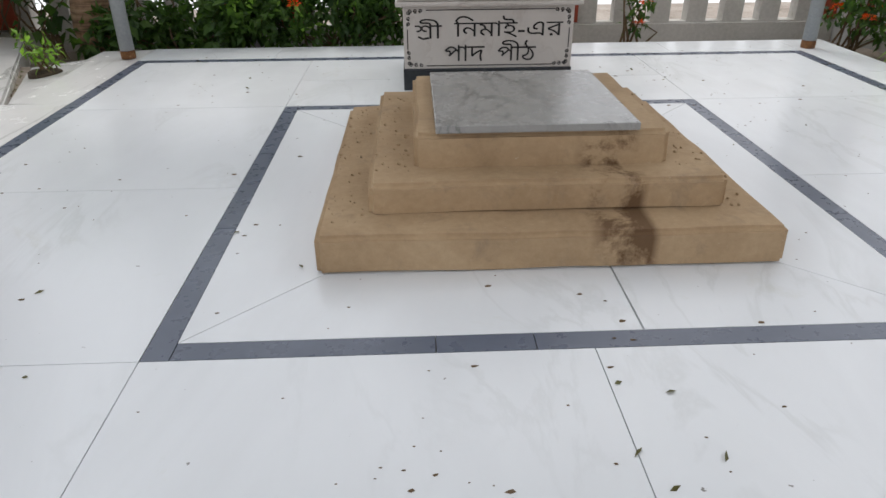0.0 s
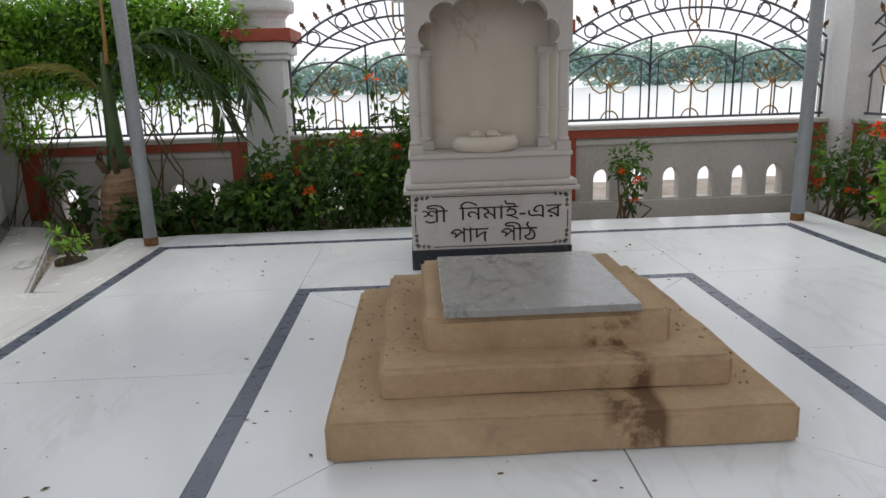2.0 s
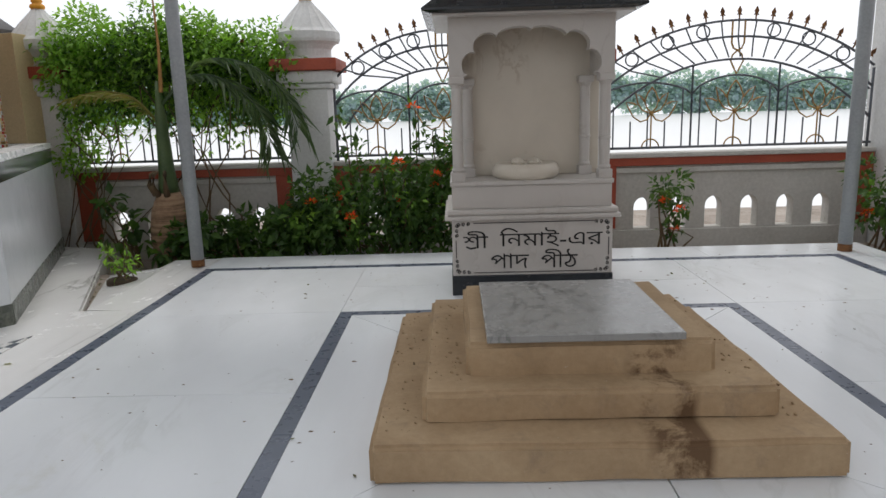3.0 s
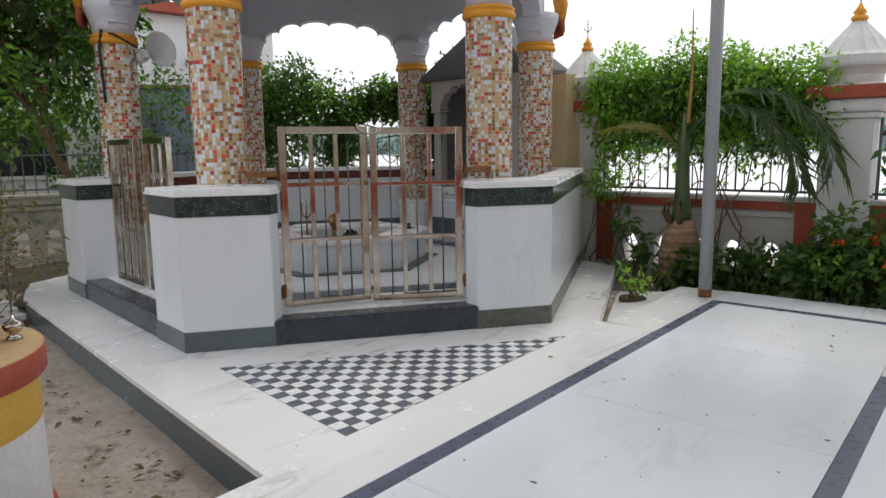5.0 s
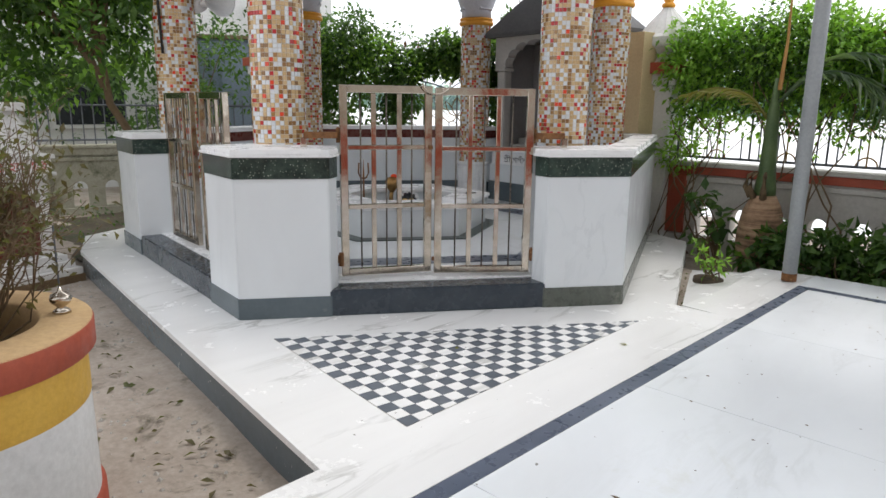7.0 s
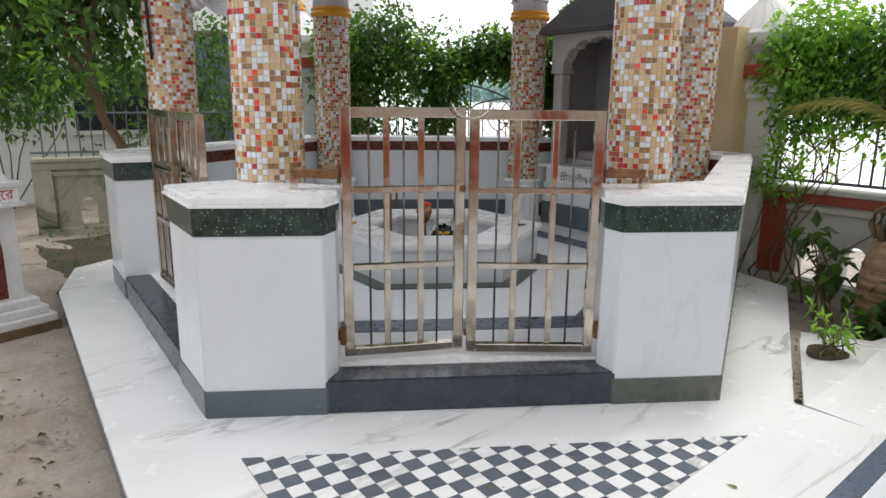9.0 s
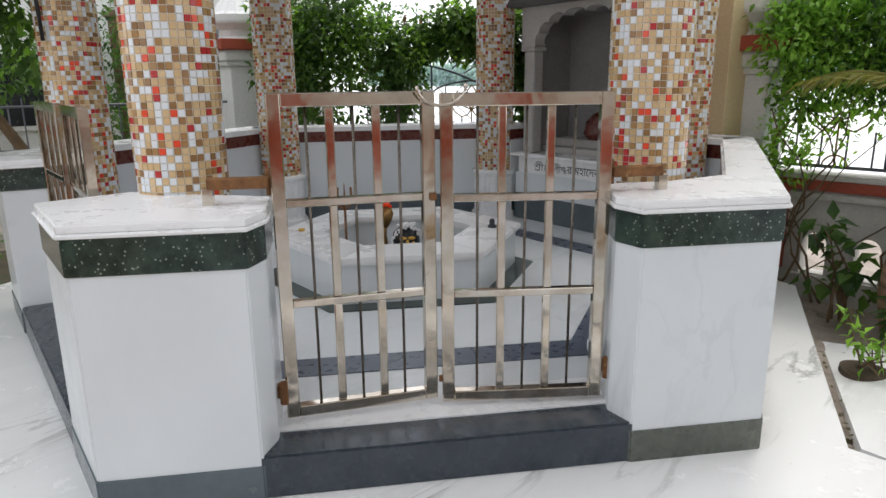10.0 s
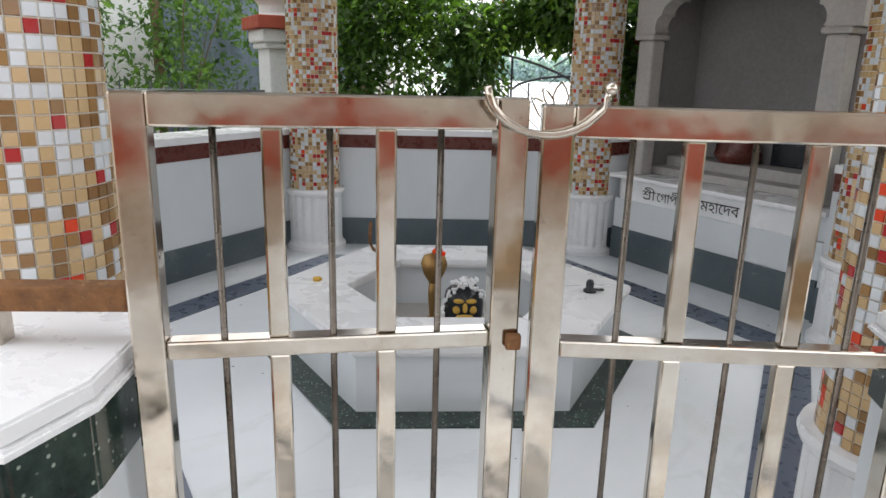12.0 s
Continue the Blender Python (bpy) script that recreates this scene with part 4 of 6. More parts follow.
def fence_bay(m, L, paint=M_wallpaint, rail=True, label="low cream wall with arched openings and an iron river railing", red=True):
    """One bay of wall and railing, from x = 0 to L along its own x axis."""
    bay = thing("fence_bay", m, label, "fence", "fence bays", "structure")
    n = max(2, int(round((L - 0.5) / 0.355)))
    xs_ = [L / 2 + (i - (n - 1) / 2) * 0.355 for i in range(n)]
    bm = bmesh.new()
    arch_wall(bm, 0.0, L, -0.06, 0.08, -0.3, 0.62, xs_, 0.085, -0.01, 0.205)
    part("wall", bm, paint, bay)
    bm = bmesh.new()
    box(bm, 0.12, L - 0.12, -0.09, -0.06, 0.55, 0.60, 0.006)
    box(bm, 0.0, L, -0.1, -0.06, -0.3, -0.02, 0.006)
    part("moulding", bm, paint, bay)
    bm = bmesh.new()
    box(bm, 0.0, L, -0.1, 0.1, 0.62, 0.70, 0.005)
    for x0 in (0.0, L - 0.19):
        box(bm, x0, x0 + 0.19, -0.1, -0.06, 0.0, 0.62, 0.004)
    part("red_band", bm, M_red if red else paint, bay, "red oxide painted band")
    bm = bmesh.new()
    box(bm, 0.0, L, -0.12, 0.12, 0.70, 0.745, 0.01)
    part("coping", bm, paint, bay)
    if not rail:
        return bay
    y = 0.0
    if rail == "plain":
        bm = bmesh.new()
        for z in (0.80, 1.22):
            tube(bm, [(0, y, z), (L, y, z)], 0.014, 6)
        part("rail_frame", bm, M_iron, bay, smooth=True)
        for i in range(1, int(L / 0.12)):
            x = L * i / int(L / 0.12)
            bm = bmesh.new()
            tube(bm, [(x, y, 0.74), (x, y, 1.25 + 0.05 * (i % 2))], 0.008, 5)
            part("upright", bm, M_iron, bay)
        return bay
    zb, zs, za = 0.79, 1.50, 1.98
    R = ((L / 2) ** 2 + (za - zs) ** 2) / (2 * (za - zs))
    zc = za - R
    def top_z(x, off=0.0):
        return zc + math.sqrt(max((R + off) ** 2 - (x - L / 2) ** 2, 0))
    bm = bmesh.new()
    for off in (0.0, -0.15, -0.36):
        pts = [(x, y, top_z(x, off)) for x in np.linspace(0.03, L - 0.03, 25) if top_z(x, off) > 1.0]
        tube(bm, pts, 0.012, 6)
    tube(bm, [(0, y, zb), (L, y, zb)], 0.014, 6)
    tube(bm, [(0.03, y, 0.745), (0.03, y, zs)], 0.014, 6)
    tube(bm, [(L - 0.03, y, 0.745), (L - 0.03, y, zs)], 0.014, 6)
    part("rail_frame", bm, M_iron, bay, smooth=True)
    lotus_x = [L * f for f in (0.2, 0.5, 0.8)]
    nb = int(L / 0.165)
    for i in range(1, nb):
        x = L * i / nb
        close = min(abs(x - lx) for lx in lotus_x)
        z1 = 1.05 if close < 0.24 else min(1.36, top_z(x, -0.34))
        if close < 0.045:
            z1 = 1.13
        bm = bmesh.new()
        tube(bm, [(x, y, zb), (x, y, z1)], 0.008, 5)
        part("upright", bm, M_iron, bay)
    for f0, f1 in ((0.02, 0.345), (0.345, 0.655), (0.655, 0.98)):
        bm = bmesh.new()
        xa, xb = L * f0, L * f1
        zt = 1.47 if f0 > 0.3 and f1 < 0.7 else 1.42
        tube(bm, [(xa + (xb - xa) * q / 14, y, 1.30 + (zt - 1.30) * math.sin(math.pi * q / 14) ** 0.6) for q in range(15)], 0.010, 5)
        part("small_arch", bm, M_iron, bay, smooth=True)
        for x in (xa, xb):
            if 0.1 < x < L - 0.1:
                bm = bmesh.new()
                tube(bm, [(x, y, zb), (x, y, top_z(x, -0.36))], 0.010, 5)
                part("upright", bm, M_iron, bay)
    # fan bars between the arcs
    for i in range(1, 16):
        x = L * i / 16
        dx = (x - L / 2) / R
        bm = bmesh.new()
        tube(bm, [(x, y, top_z(x, 0.0)), (x - 0.3 * dx, y, top_z(x - 0.3 * dx, -0.15) - 0.02), (x - 0.75 * dx + 0.03, y, top_z(x - 0.75 * dx, -0.34))], 0.008, 5)
        part("fan_bar", bm, M_iron, bay)
    for i in range(7):
        x = L * (i + 1) / 8
        if abs(x - L / 2) < 0.1:
            continue
        bm = bmesh.new()
        tube(bm, arc(x, top_z(x, -0.075), 0.062, 0, 360, 16, y), 0.008, 5)
        part("ring", bm, M_iron, bay)
    for lx, k in zip(lotus_x, (0.88, 1.05, 0.88)):
        bm = bmesh.new()
        zc2 = 1.13
        for side in (-1, 1):
            for pts in (((0, 0), (0.055, 0.06), (0.075, 0.14), (0.045, 0.22), (0, 0.28)),
                        ((0.02, 0.0), (0.10, 0.03), (0.155, 0.11), (0.18, 0.22), (0.12, 0.18), (0.075, 0.12)),
                        ((0, 0), (0.05, -0.075), (0.12, -0.095), (0.20, -0.04), (0.25, 0.05), (0.285, 0.12), (0.22, 0.115), (0.165, 0.09))):
                tube(bm, [(lx + side * k * u, y - 0.006, zc2 + k * w) for u, w in pts], 0.008, 5)
        tube(bm, [(lx, y - 0.006, zb), (lx, y - 0.006, zc2)], 0.008, 5)
        tube(bm, arc(lx, zb, 0.085, 0, 180, 10, y), 0.008, 5)
        bmesh.ops.create_uvsphere(bm, u_segments=8, v_segments=6, radius=0.022, matrix=Matrix.Translation((lx, y - 0.006, zc2)))
        part("lotus", bm, M_gold, bay, "gold painted lotus motif", smooth=True)
    bm = bmesh.new()
    tube(bm, [(L / 2 - 0.06, y, za), (L / 2 - 0.06, y, 1.77), (L / 2 - 0.04, y, 1.72), (L / 2, y, 1.70), (L / 2 + 0.04, y, 1.72), (L / 2 + 0.06, y, 1.77), (L / 2 + 0.06, y, za)], 0.01, 6)
    tube(bm, [(L / 2, y, 1.70), (L / 2 - 0.045, y, 1.66), (L / 2 - 0.06, y, 1.60), (L / 2 - 0.03, y, 1.54), (L / 2, y, 1.48), (L / 2 + 0.03, y, 1.54), (L / 2 + 0.06, y, 1.60), (L / 2 + 0.045, y, 1.66), (L / 2, y, 1.70)], 0.009, 6)
    part("centre_motif", bm, M_gold, bay, "gold painted centre motif")
    for i in range(17):
        x = 0.1 + (L - 0.2) * i / 16
        z = top_z(x)
        a = math.asin((x - L / 2) / R)
        bm = bmesh.new()
        mm = Matrix.Translation((x, y, z)) @ Matrix.Rotation(a, 4, 'Y')
        plate(bm, [(-0.006, 0), (-0.006, 0.05), (-0.028, 0.045), (-0.012, 0.065), (-0.022, 0.085), (0, 0.13), (0.022, 0.085), (0.012, 0.065), (0.028, 0.045), (0.006, 0.05), (0.006, 0)], -0.006, 0.006, mm)
        part("spearhead", bm, M_rust, bay, "rust brown spearhead")
    return bay


def dome_pillar(x, y, turn, label="white gate pillar with a red collar and ribbed dome", rise=0.0):
    p = thing("domed_pillar", pose(x, y, rise, 0, 0, turn), label, "pillar", "fence pillars", "structure")
    bm = bmesh.new()
    box(bm, -0.2, 0.2, -0.2, 0.2, -0.3, 1.45, 0.01)
    box(bm, -0.24, 0.24, -0.24, 0.24, 1.45, 1.50, 0.015)
    box(bm, -0.27, 0.27, -0.27, 0.27, 1.50, 1.615, 0.02)
    part("shaft", bm, M_white, p)
    bm = bmesh.new()
    box(bm, -0.315, 0.315, -0.315, 0.315, 1.615, 1.725, 0.008)
    part("collar", bm, M_red, p, "red painted collar")
    bm = bmesh.new()
    lathe(bm, [(0.25, 1.725), (0.22, 1.755), (0.22, 1.82), (0.25, 1.86), (0.285, 1.885)], 40)
    part("neck", bm, M_white, p)
    bm = bmesh.new()
    prof = [(0.305, 1.885), (0.315, 1.91), (0.315, 1.975), (0.285, 2.01), (0.245, 2.06), (0.19, 2.13), (0.135, 2.19), (0.085, 2.245), (0.05, 2.285)]
    lathe(bm, prof, 96, (0, 0, 0), lambda a, z: 1 - 0.07 * abs(math.sin(a * 8)) ** 0.5 if z > 1.98 else 1 - 0.012 * abs(math.sin(a * 8)))
    part("dome", bm, M_white, p, "ribbed white dome")
    bm = bmesh.new()
    lathe(bm, [(0.055, 2.28), (0.07, 2.295), (0.065, 2.32), (0.04, 2.335), (0.055, 2.355), (0.03, 2.39), (0.012, 2.43)], 20)
    part("finial", bm, M_orange, p, "orange finial", smooth=True)
    bm = bmesh.new()
    tube(bm, [(0, 0, 2.42), (0, 0, 2.62)], 0.006, 6)
    tube(bm, [(-0.05, 0, 2.56), (-0.045, 0, 2.52), (0, 0, 2.49), (0.045, 0, 2.52), (0.05, 0, 2.56)], 0.005, 6)
    part("trident", bm, M_iron, p)
    return p


PIL = [(-1.235, FENCE_Y), (1.37, FENCE_Y), (4.47, FENCE_Y)]
PB, PMID, PC = (-3.84, FENCE_Y), (-6.08, 7.58), (-8.78, 5.60)


def bay_between(p, q, **kw):
    v = Vector(q) - Vector(p)
    L = v.length
    e = v.normalized()
    s = Vector(p) + e * 0.2
    fence_bay(pose(s.x, s.y, 0, 0, 0, math.degrees(math.atan2(v.y, v.x))), L - 0.4, **kw)


line = [PC, PMID, PB, PIL[0], PIL[1], PIL[2]]
for p, q in zip(line, line[1:]):
    bay_between(p, q)
for p in line[1:-1]:
    dome_pillar(*p, 0)
tall = thing("gate_pillar", pose(PIL[2][0], FENCE_Y - 0.1, 0), "tall plain white square pillar at the fence corner", "pillar", kind="structure")
bm = bmesh.new()
box(bm, -0.19, 0.19, -0.24, 0.24, -0.3, 3.4, 0.012)
part("shaft", bm, M_white, tall)
bm = bmesh.new()
box(bm, -0.24, 0.24, -0.29, 0.29, 3.4, 3.52, 0.01)
part("cap", bm, M_white, tall)
dome_pillar(*PC, -10, rise=0.15)
# side walls run back towards the walker
bay_between((-9.577, 2.506), PC, paint=M_oldwall, red=False, rail="plain", label="mossy cream wall with arched openings and iron railing")
bay_between((-10.123, -0.38), (-9.577, 2.506), paint=M_oldwall, red=False, rail="plain", label="mossy cream wall with arched openings and iron railing")
bay_between(PIL[2], (4.65, 4.25))
bay_between((4.65, 4.25), (4.85, 1.35))
dome_pillar(4.65, 4.25, 0)

# gate hardware
def hinge_bracket(u0, u1, n_, flip):
    m = HEX @ Matrix.Translation((0, 0, 0))
    h = thing("gate_bracket", m, "rusty iron hinge bracket on a steel post set in the coping", "hinge", "gate brackets")
    bm = bmesh.new()
    box(bm, min(u0, u1), max(u0, u1), n_ - 0.022, n_ + 0.022, 1.118, 1.16, 0.005)
    part("rusty_arm", bm, M_rust, h)
    bm = bmesh.new()
    ue = u0
    box(bm, ue - 0.02, ue + 0.02, n_ - 0.02, n_ + 0.02, 1.055, 1.125, 0.004)
    part("post", bm, M_steel, h)
    bm = bmesh.new()
    lathe(bm, [(0.014, 1.09), (0.014, 1.18), (0.006, 1.19)], 10, (u1, n_ + 0.01, 0))
    part("pin", bm, M_rust, h)


hinge_bracket(-0.86, -0.64, -1.955, 1)
hinge_bracket(0.89, 0.68, -1.975, -1)
for u_ in (-0.66, 0.70):
    h = thing("iron_pivot", HEX, "rusty iron pivot fixed in marble at the foot of the gate", "hinge", "foot pivots")
    bm = bmesh.new()
    box(bm, u_ - 0.035, u_ + 0.035, -2.02, -1.97, 0.30, 0.35, 0.006)
    lathe(bm, [(0.016, 0.285), (0.016, 0.375)], 10, (u_ + (0.025 if u_ < 0 else -0.025), -2.03, 0))
    part("pivot", bm, M_rust, h)
# ring of wire over the meeting stiles
bm = bmesh.new()
mid = HEX @ Vector((0.0, -1.95, 1.47))
w3 = [mid + HEX.to_3x3() @ Vector((0.092 * math.cos(a), -0.03, -0.075 + 0.075 * (1 + math.sin(a)) + 0.01)) for a in np.linspace(math.pi * 1.02, math.pi * 1.98, 16)]
tube(bm, w3, 0.006, 8)
bmesh.ops.create_uvsphere(bm, u_segments=10, v_segments=6, radius=0.010, matrix=Matrix.Translation(w3[-1]))
tagged(part("wire_loop", bm, M_steel, smooth=True), "bent steel loop tying the two gate leaves together", "wire")
# latch
lt = thing("gate_latch", HEX, "rusted latch plates on the meeting stiles", "latch")
for u_, z_ in ((-0.03, 1.06), (-0.005, 0.30)):
    bm = bmesh.new()
    box(bm, u_ - 0.012, u_ + 0.014, -1.955, -1.94, z_ - 0.014, z_ + 0.014, 0.004)
    part("latch_plate", bm, M_rust, lt)

# ---- lettering ----
def letters(name, body, width, height, material, parent, m, thick=0.003):
    """Painted letters: the glyph outlines filled row by row (nonzero winding) as thin flat strips."""
    cu = bpy.data.curves.new(name, 'FONT')
    cu.body, cu.resolution_u, cu.fill_mode = body, 6, 'NONE'
    ob = bpy.data.objects.new(name, cu)
    scene.collection.objects.link(ob)
    bpy.context.view_layer.update()
    me = bpy.data.meshes.new_from_object(ob)
    bpy.data.objects.remove(ob)
    co = np.array([v.co for v in me.vertices])[:, :2]
    lo, hi = co.min(0), co.max(0)
    co = (co - lo) * np.array([width, height]) / (hi - lo)
    ed = np.array([tuple(e.vertices) for e in me.edges])
    a, b = ed.min(1), ed.max(1)
    close = b - a > 1
    p, q = np.where(close, b, a), np.where(close, a, b)
    rows = 72
    verts, faces = [], []
    for k in range(rows):
        y0, y1 = height * k / rows, height * (k + 1) / rows
        y = (y0 + y1) / 2
        pa, qa = co[p], co[q]
        hit = (pa[:, 1] <= y) != (qa[:, 1] <= y)
        pa, qa = pa[hit], qa[hit]
        t = (y - pa[:, 1]) / (qa[:, 1] - pa[:, 1])
        xs = pa[:, 0] + t * (qa[:, 0] - pa[:, 0])
        sg = np.where(qa[:, 1] > pa[:, 1], 1, -1)
        order = np.argsort(xs)
        w, start = 0, 0.0
        for n in order:
            if w == 0:
                start = xs[n]
            w += int(sg[n])
            if w == 0 and xs[n] - start > 1e-5:
                f = len(verts)
                verts += [(start, y0, thick), (xs[n], y0, thick), (xs[n], y1, thick), (start, y1, thick)]
                faces.append((f, f + 1, f + 2, f + 3))
    me2 = bpy.data.meshes.new(name)
    me2.from_pydata(verts, [], faces)
    me2.transform(m)
    me2.materials.append(material)
    return part(name, me2, material, parent)


FACE = Matrix(((1, 0, 0, 0), (0, 0, -1, 0), (0, 1, 0, 0), (0, 0, 0, 1)))


def on_shrine(x, z):
    return Matrix.Translation((x, SY - 0.002, z)) @ FACE


def stroke(name, pts, r, material, parent):
    bm = bmesh.new()
    tube(bm, pts, r, 6)
    return part(name, bm, material, parent)


yt = SY - 0.001
letters("lettering", "শী", 0.165, 0.115, M_ink, base_panel, on_shrine(SX0 + 0.07, 0.335))
stroke("lettering", [(SX0 + 0.09, yt, 0.345), (SX0 + 0.12, yt, 0.332), (SX0 + 0.155, yt, 0.338)], 0.006, M_ink, base_panel)
letters("lettering", "িনমাই-এর", 0.67, 0.13, M_ink, base_panel, on_shrine(SX0 + 0.31, 0.335))
letters("lettering", "পাদ", 0.25, 0.10, M_ink, base_panel, on_shrine(SX0 + 0.25, 0.195))
letters("lettering", "পীঠ", 0.24, 0.125, M_ink, base_panel, on_shrine(SX0 + 0.58, 0.195))
# drawn border and corner scrolls
for x0, x1, z0, z1 in ((SX0 + 0.14, SX1 - 0.12, 0.498, 0.503), (SX0 + 0.14, SX1 - 0.12, 0.166, 0.171), (SX0 + 0.022, SX0 + 0.027, 0.27, 0.39), (SX1 - 0.027, SX1 - 0.022, 0.27, 0.39)):
    bm = bmesh.new()
    box(bm, x0, x1, yt - 0.002, yt + 0.002, z0, z1)
    part("border_line", bm, M_ink, base_panel)
for cx, cz, sx, sz in ((SX0 + 0.02, 0.162, 1, 1), (SX1 - 0.02, 0.162, -1, 1), (SX0 + 0.02, 0.508, 1, -1), (SX1 - 0.02, 0.508, -1, -1)):
    bm = bmesh.new()
    for q in range(2):
        for k in range(3):
            a, b2 = 0.022 + 0.033 * k, 0.012
            px, pz = (a, b2) if q else (b2, a)
            pts = [(cx + sx * (px + 0.013 * (1 - t / 13) * math.cos(t * 0.9 + k)), yt, cz + sz * (pz + 0.013 * (1 - t / 13) * math.sin(t * 0.9 + k))) for t in range(11)]
            tube(bm, pts, 0.0028, 5)
    part("corner_scroll", bm, M_ink, base_panel)
# frieze: red repeated words on pale tiles
words = ["হের", "কৃষ", "হের", "কৃষ", "কৃষ", "কৃষ", "হের", "হের", "হের", "রাম", "হের", "রাম", "রাম", "রাম", "হের", "হের"]
fw = (SX1 - SX0 - 0.02) / 16
for k, w in enumerate(words):
    letters("lettering", w, fw * 0.88, 0.07, M_redink, frieze, Matrix.Translation((SX0 + 0.01 + fw * k, SY - 0.062, 1.93)) @ FACE)

# niche sign
def on_sign(x, z):
    return Matrix.Translation((x, -0.002, z)) @ FACE


letters("lettering", "শী", 0.12, 0.085, M_ink, sign_face, on_sign(-1.93, 0.655))
stroke("lettering", [(-1.92, -0.001, 0.664), (-1.895, -0.001, 0.655), (-1.87, -0.001, 0.66)], 0.005, M_ink, sign_face)
letters("lettering", "েগাপীশ", 0.26, 0.085, M_ink, sign_face, on_sign(-1.80, 0.655))
letters("lettering", "ব", 0.04, 0.04, M_ink, sign_face, on_sign(-1.565, 0.652))
letters("lettering", "র মহােদব", 0.37, 0.075, M_ink, sign_face, on_sign(-1.52, 0.655))

# ---- things in the basin ----
def in_well(x, y, z, turn=0):
    return WM @ pose(x, y, z, 0, 0, turn)


bm = bmesh.new()
lathe(bm, [(0.17, 0.0), (0.18, 0.05), (0.10, 0.07), (0.095, 0.10), (0.10, 0.20), (0.09, 0.26), (0.055, 0.295), (0.0, 0.31)], 24)
idol = thing("stone_lingam", in_well(0.05, -0.02, 0.185), "dark stone emblem smeared with ochre paste in the basin", "idol")
part("stone", bm, M_black, idol, smooth=True)
bm = bmesh.new()
for x, z, rx, rz in ((-0.03, 0.235, 0.028, 0.012), (0.03, 0.235, 0.028, 0.012), (0.0, 0.20, 0.016, 0.03), (0.0, 0.155, 0.045, 0.018), (-0.04, 0.19, 0.02, 0.02), (0.04, 0.19, 0.02, 0.02)):
    bmesh.ops.create_uvsphere(bm, u_segments=10, v_segments=6, radius=1, matrix=pose(x, -0.088, z) @ Matrix.Diagonal((rx, 0.018, rz, 1)))
part("paste", bm, M_yellow, idol, "smeared ochre paste", smooth=True)
rngw = np.random.default_rng(3)
bm = bmesh.new()
for k in range(46):
    a = math.pi * (k / 45 * 1.5 - 0.25)
    for q in range(2):
        bmesh.ops.create_icosphere(bm, subdivisions=1, radius=0.007 + 0.005 * rngw.random(), matrix=Matrix.Translation((0.112 * math.cos(a) + 0.006 * rngw.normal(), -0.085 - 0.02 * rngw.random(), 0.18 + 0.135 * math.sin(a) + 0.006 * rngw.normal())))
for k in range(26):
    bmesh.ops.create_icosphere(bm, subdivisions=1, radius=0.009 + 0.005 * rngw.random(), matrix=Matrix.Translation((0.04 * rngw.normal(), 0.03 * rngw.normal() - 0.05, 0.318 + 0.015 * rngw.random())))
ob = tagged(part("flower_garland", bm, M_cap), "white flower garland hung round the dark stone emblem", "garland", kind="stuff")
ob.matrix_world = in_well(0.05, -0.02, 0.185)
bm = bmesh.new()
tube(bm, [(0, 0, 0.0), (0.005, 0, 0.12), (-0.005, 0.0, 0.24), (0, -0.01, 0.34)], 0.026, 10, 0.02)
plate(bm, [(-0.02, 0.30), (-0.05, 0.35), (-0.065, 0.40), (-0.05, 0.44), (0, 0.455), (0.05, 0.44), (0.065, 0.40), (0.05, 0.35), (0.02, 0.30)], -0.03, -0.005)
for k in range(3):
    tube(bm, arc(0, 0.02 + 0.025 * k, 0.06 - 0.01 * k, 0, 360, 12, 0), 0.015, 6)
ob = tagged(part("brass_cobra", bm, M_brass, smooth=True), "brass hooded cobra standing in the basin", "idol")
ob.matrix_world = in_well(-0.10, 0.0, 0.185)
bm = bmesh.new()
for k in range(7):
    bmesh.ops.create_icosphere(bm, subdivisions=1, radius=0.014, matrix=Matrix.Translation((0.03 * rngw.normal(), 0.02 * rngw.normal(), 0.455 + 0.012 * rngw.random())))
ob = tagged(part("red_flower", bm, M_flower), "red hibiscus flower laid on the cobra hood", "flower")
ob.matrix_world = in_well(-0.09, -0.02, 0.185)
bm = bmesh.new()
tube(bm, [(0, 0, 0), (0, 0, 0.42)], 0.009, 8)
tube(bm, [(-0.045, 0, 0.58), (-0.05, 0, 0.48), (-0.03, 0, 0.44), (0, 0, 0.42), (0.03, 0, 0.44), (0.05, 0, 0.48), (0.045, 0, 0.58)], 0.008, 8)
tube(bm, [(0, 0, 0.42), (0, 0, 0.61)], 0.01, 8, 0.003)
ob = tagged(part("iron_trident", bm, M_rust, smooth=True), "rust brown iron trident standing in the basin", "trident")
ob.matrix_world = in_well(-0.37, 0.08, 0.185)
bm = bmesh.new()
lathe(bm, [(0.032, 0), (0.03, 0.012), (0.018, 0.02), (0.02, 0.045), (0.012, 0.06)], 16)
box(bm, 0.0, 0.07, -0.012, 0.012, 0.006, 0.014, 0.003)
ob = tagged(part("small_stone_emblem", bm, M_black, smooth=True), "tiny black stone emblem on the marble coping", "idol")
ob.matrix_world = in_well(0.66, -0.1, 0.471)
bm = bmesh.new()
for k in range(5):
    bmesh.ops.create_icosphere(bm, subdivisions=1, radius=0.012, matrix=Matrix.Translation((0.014 * math.cos(k * 1.3), 0.014 * math.sin(k * 1.3), 0.008)))
ob = tagged(part("marigold", bm, M_yellow), "yellow marigold lying on the marble coping", "flower")
ob.matrix_world = in_well(-0.68, 0.05, 0.471)

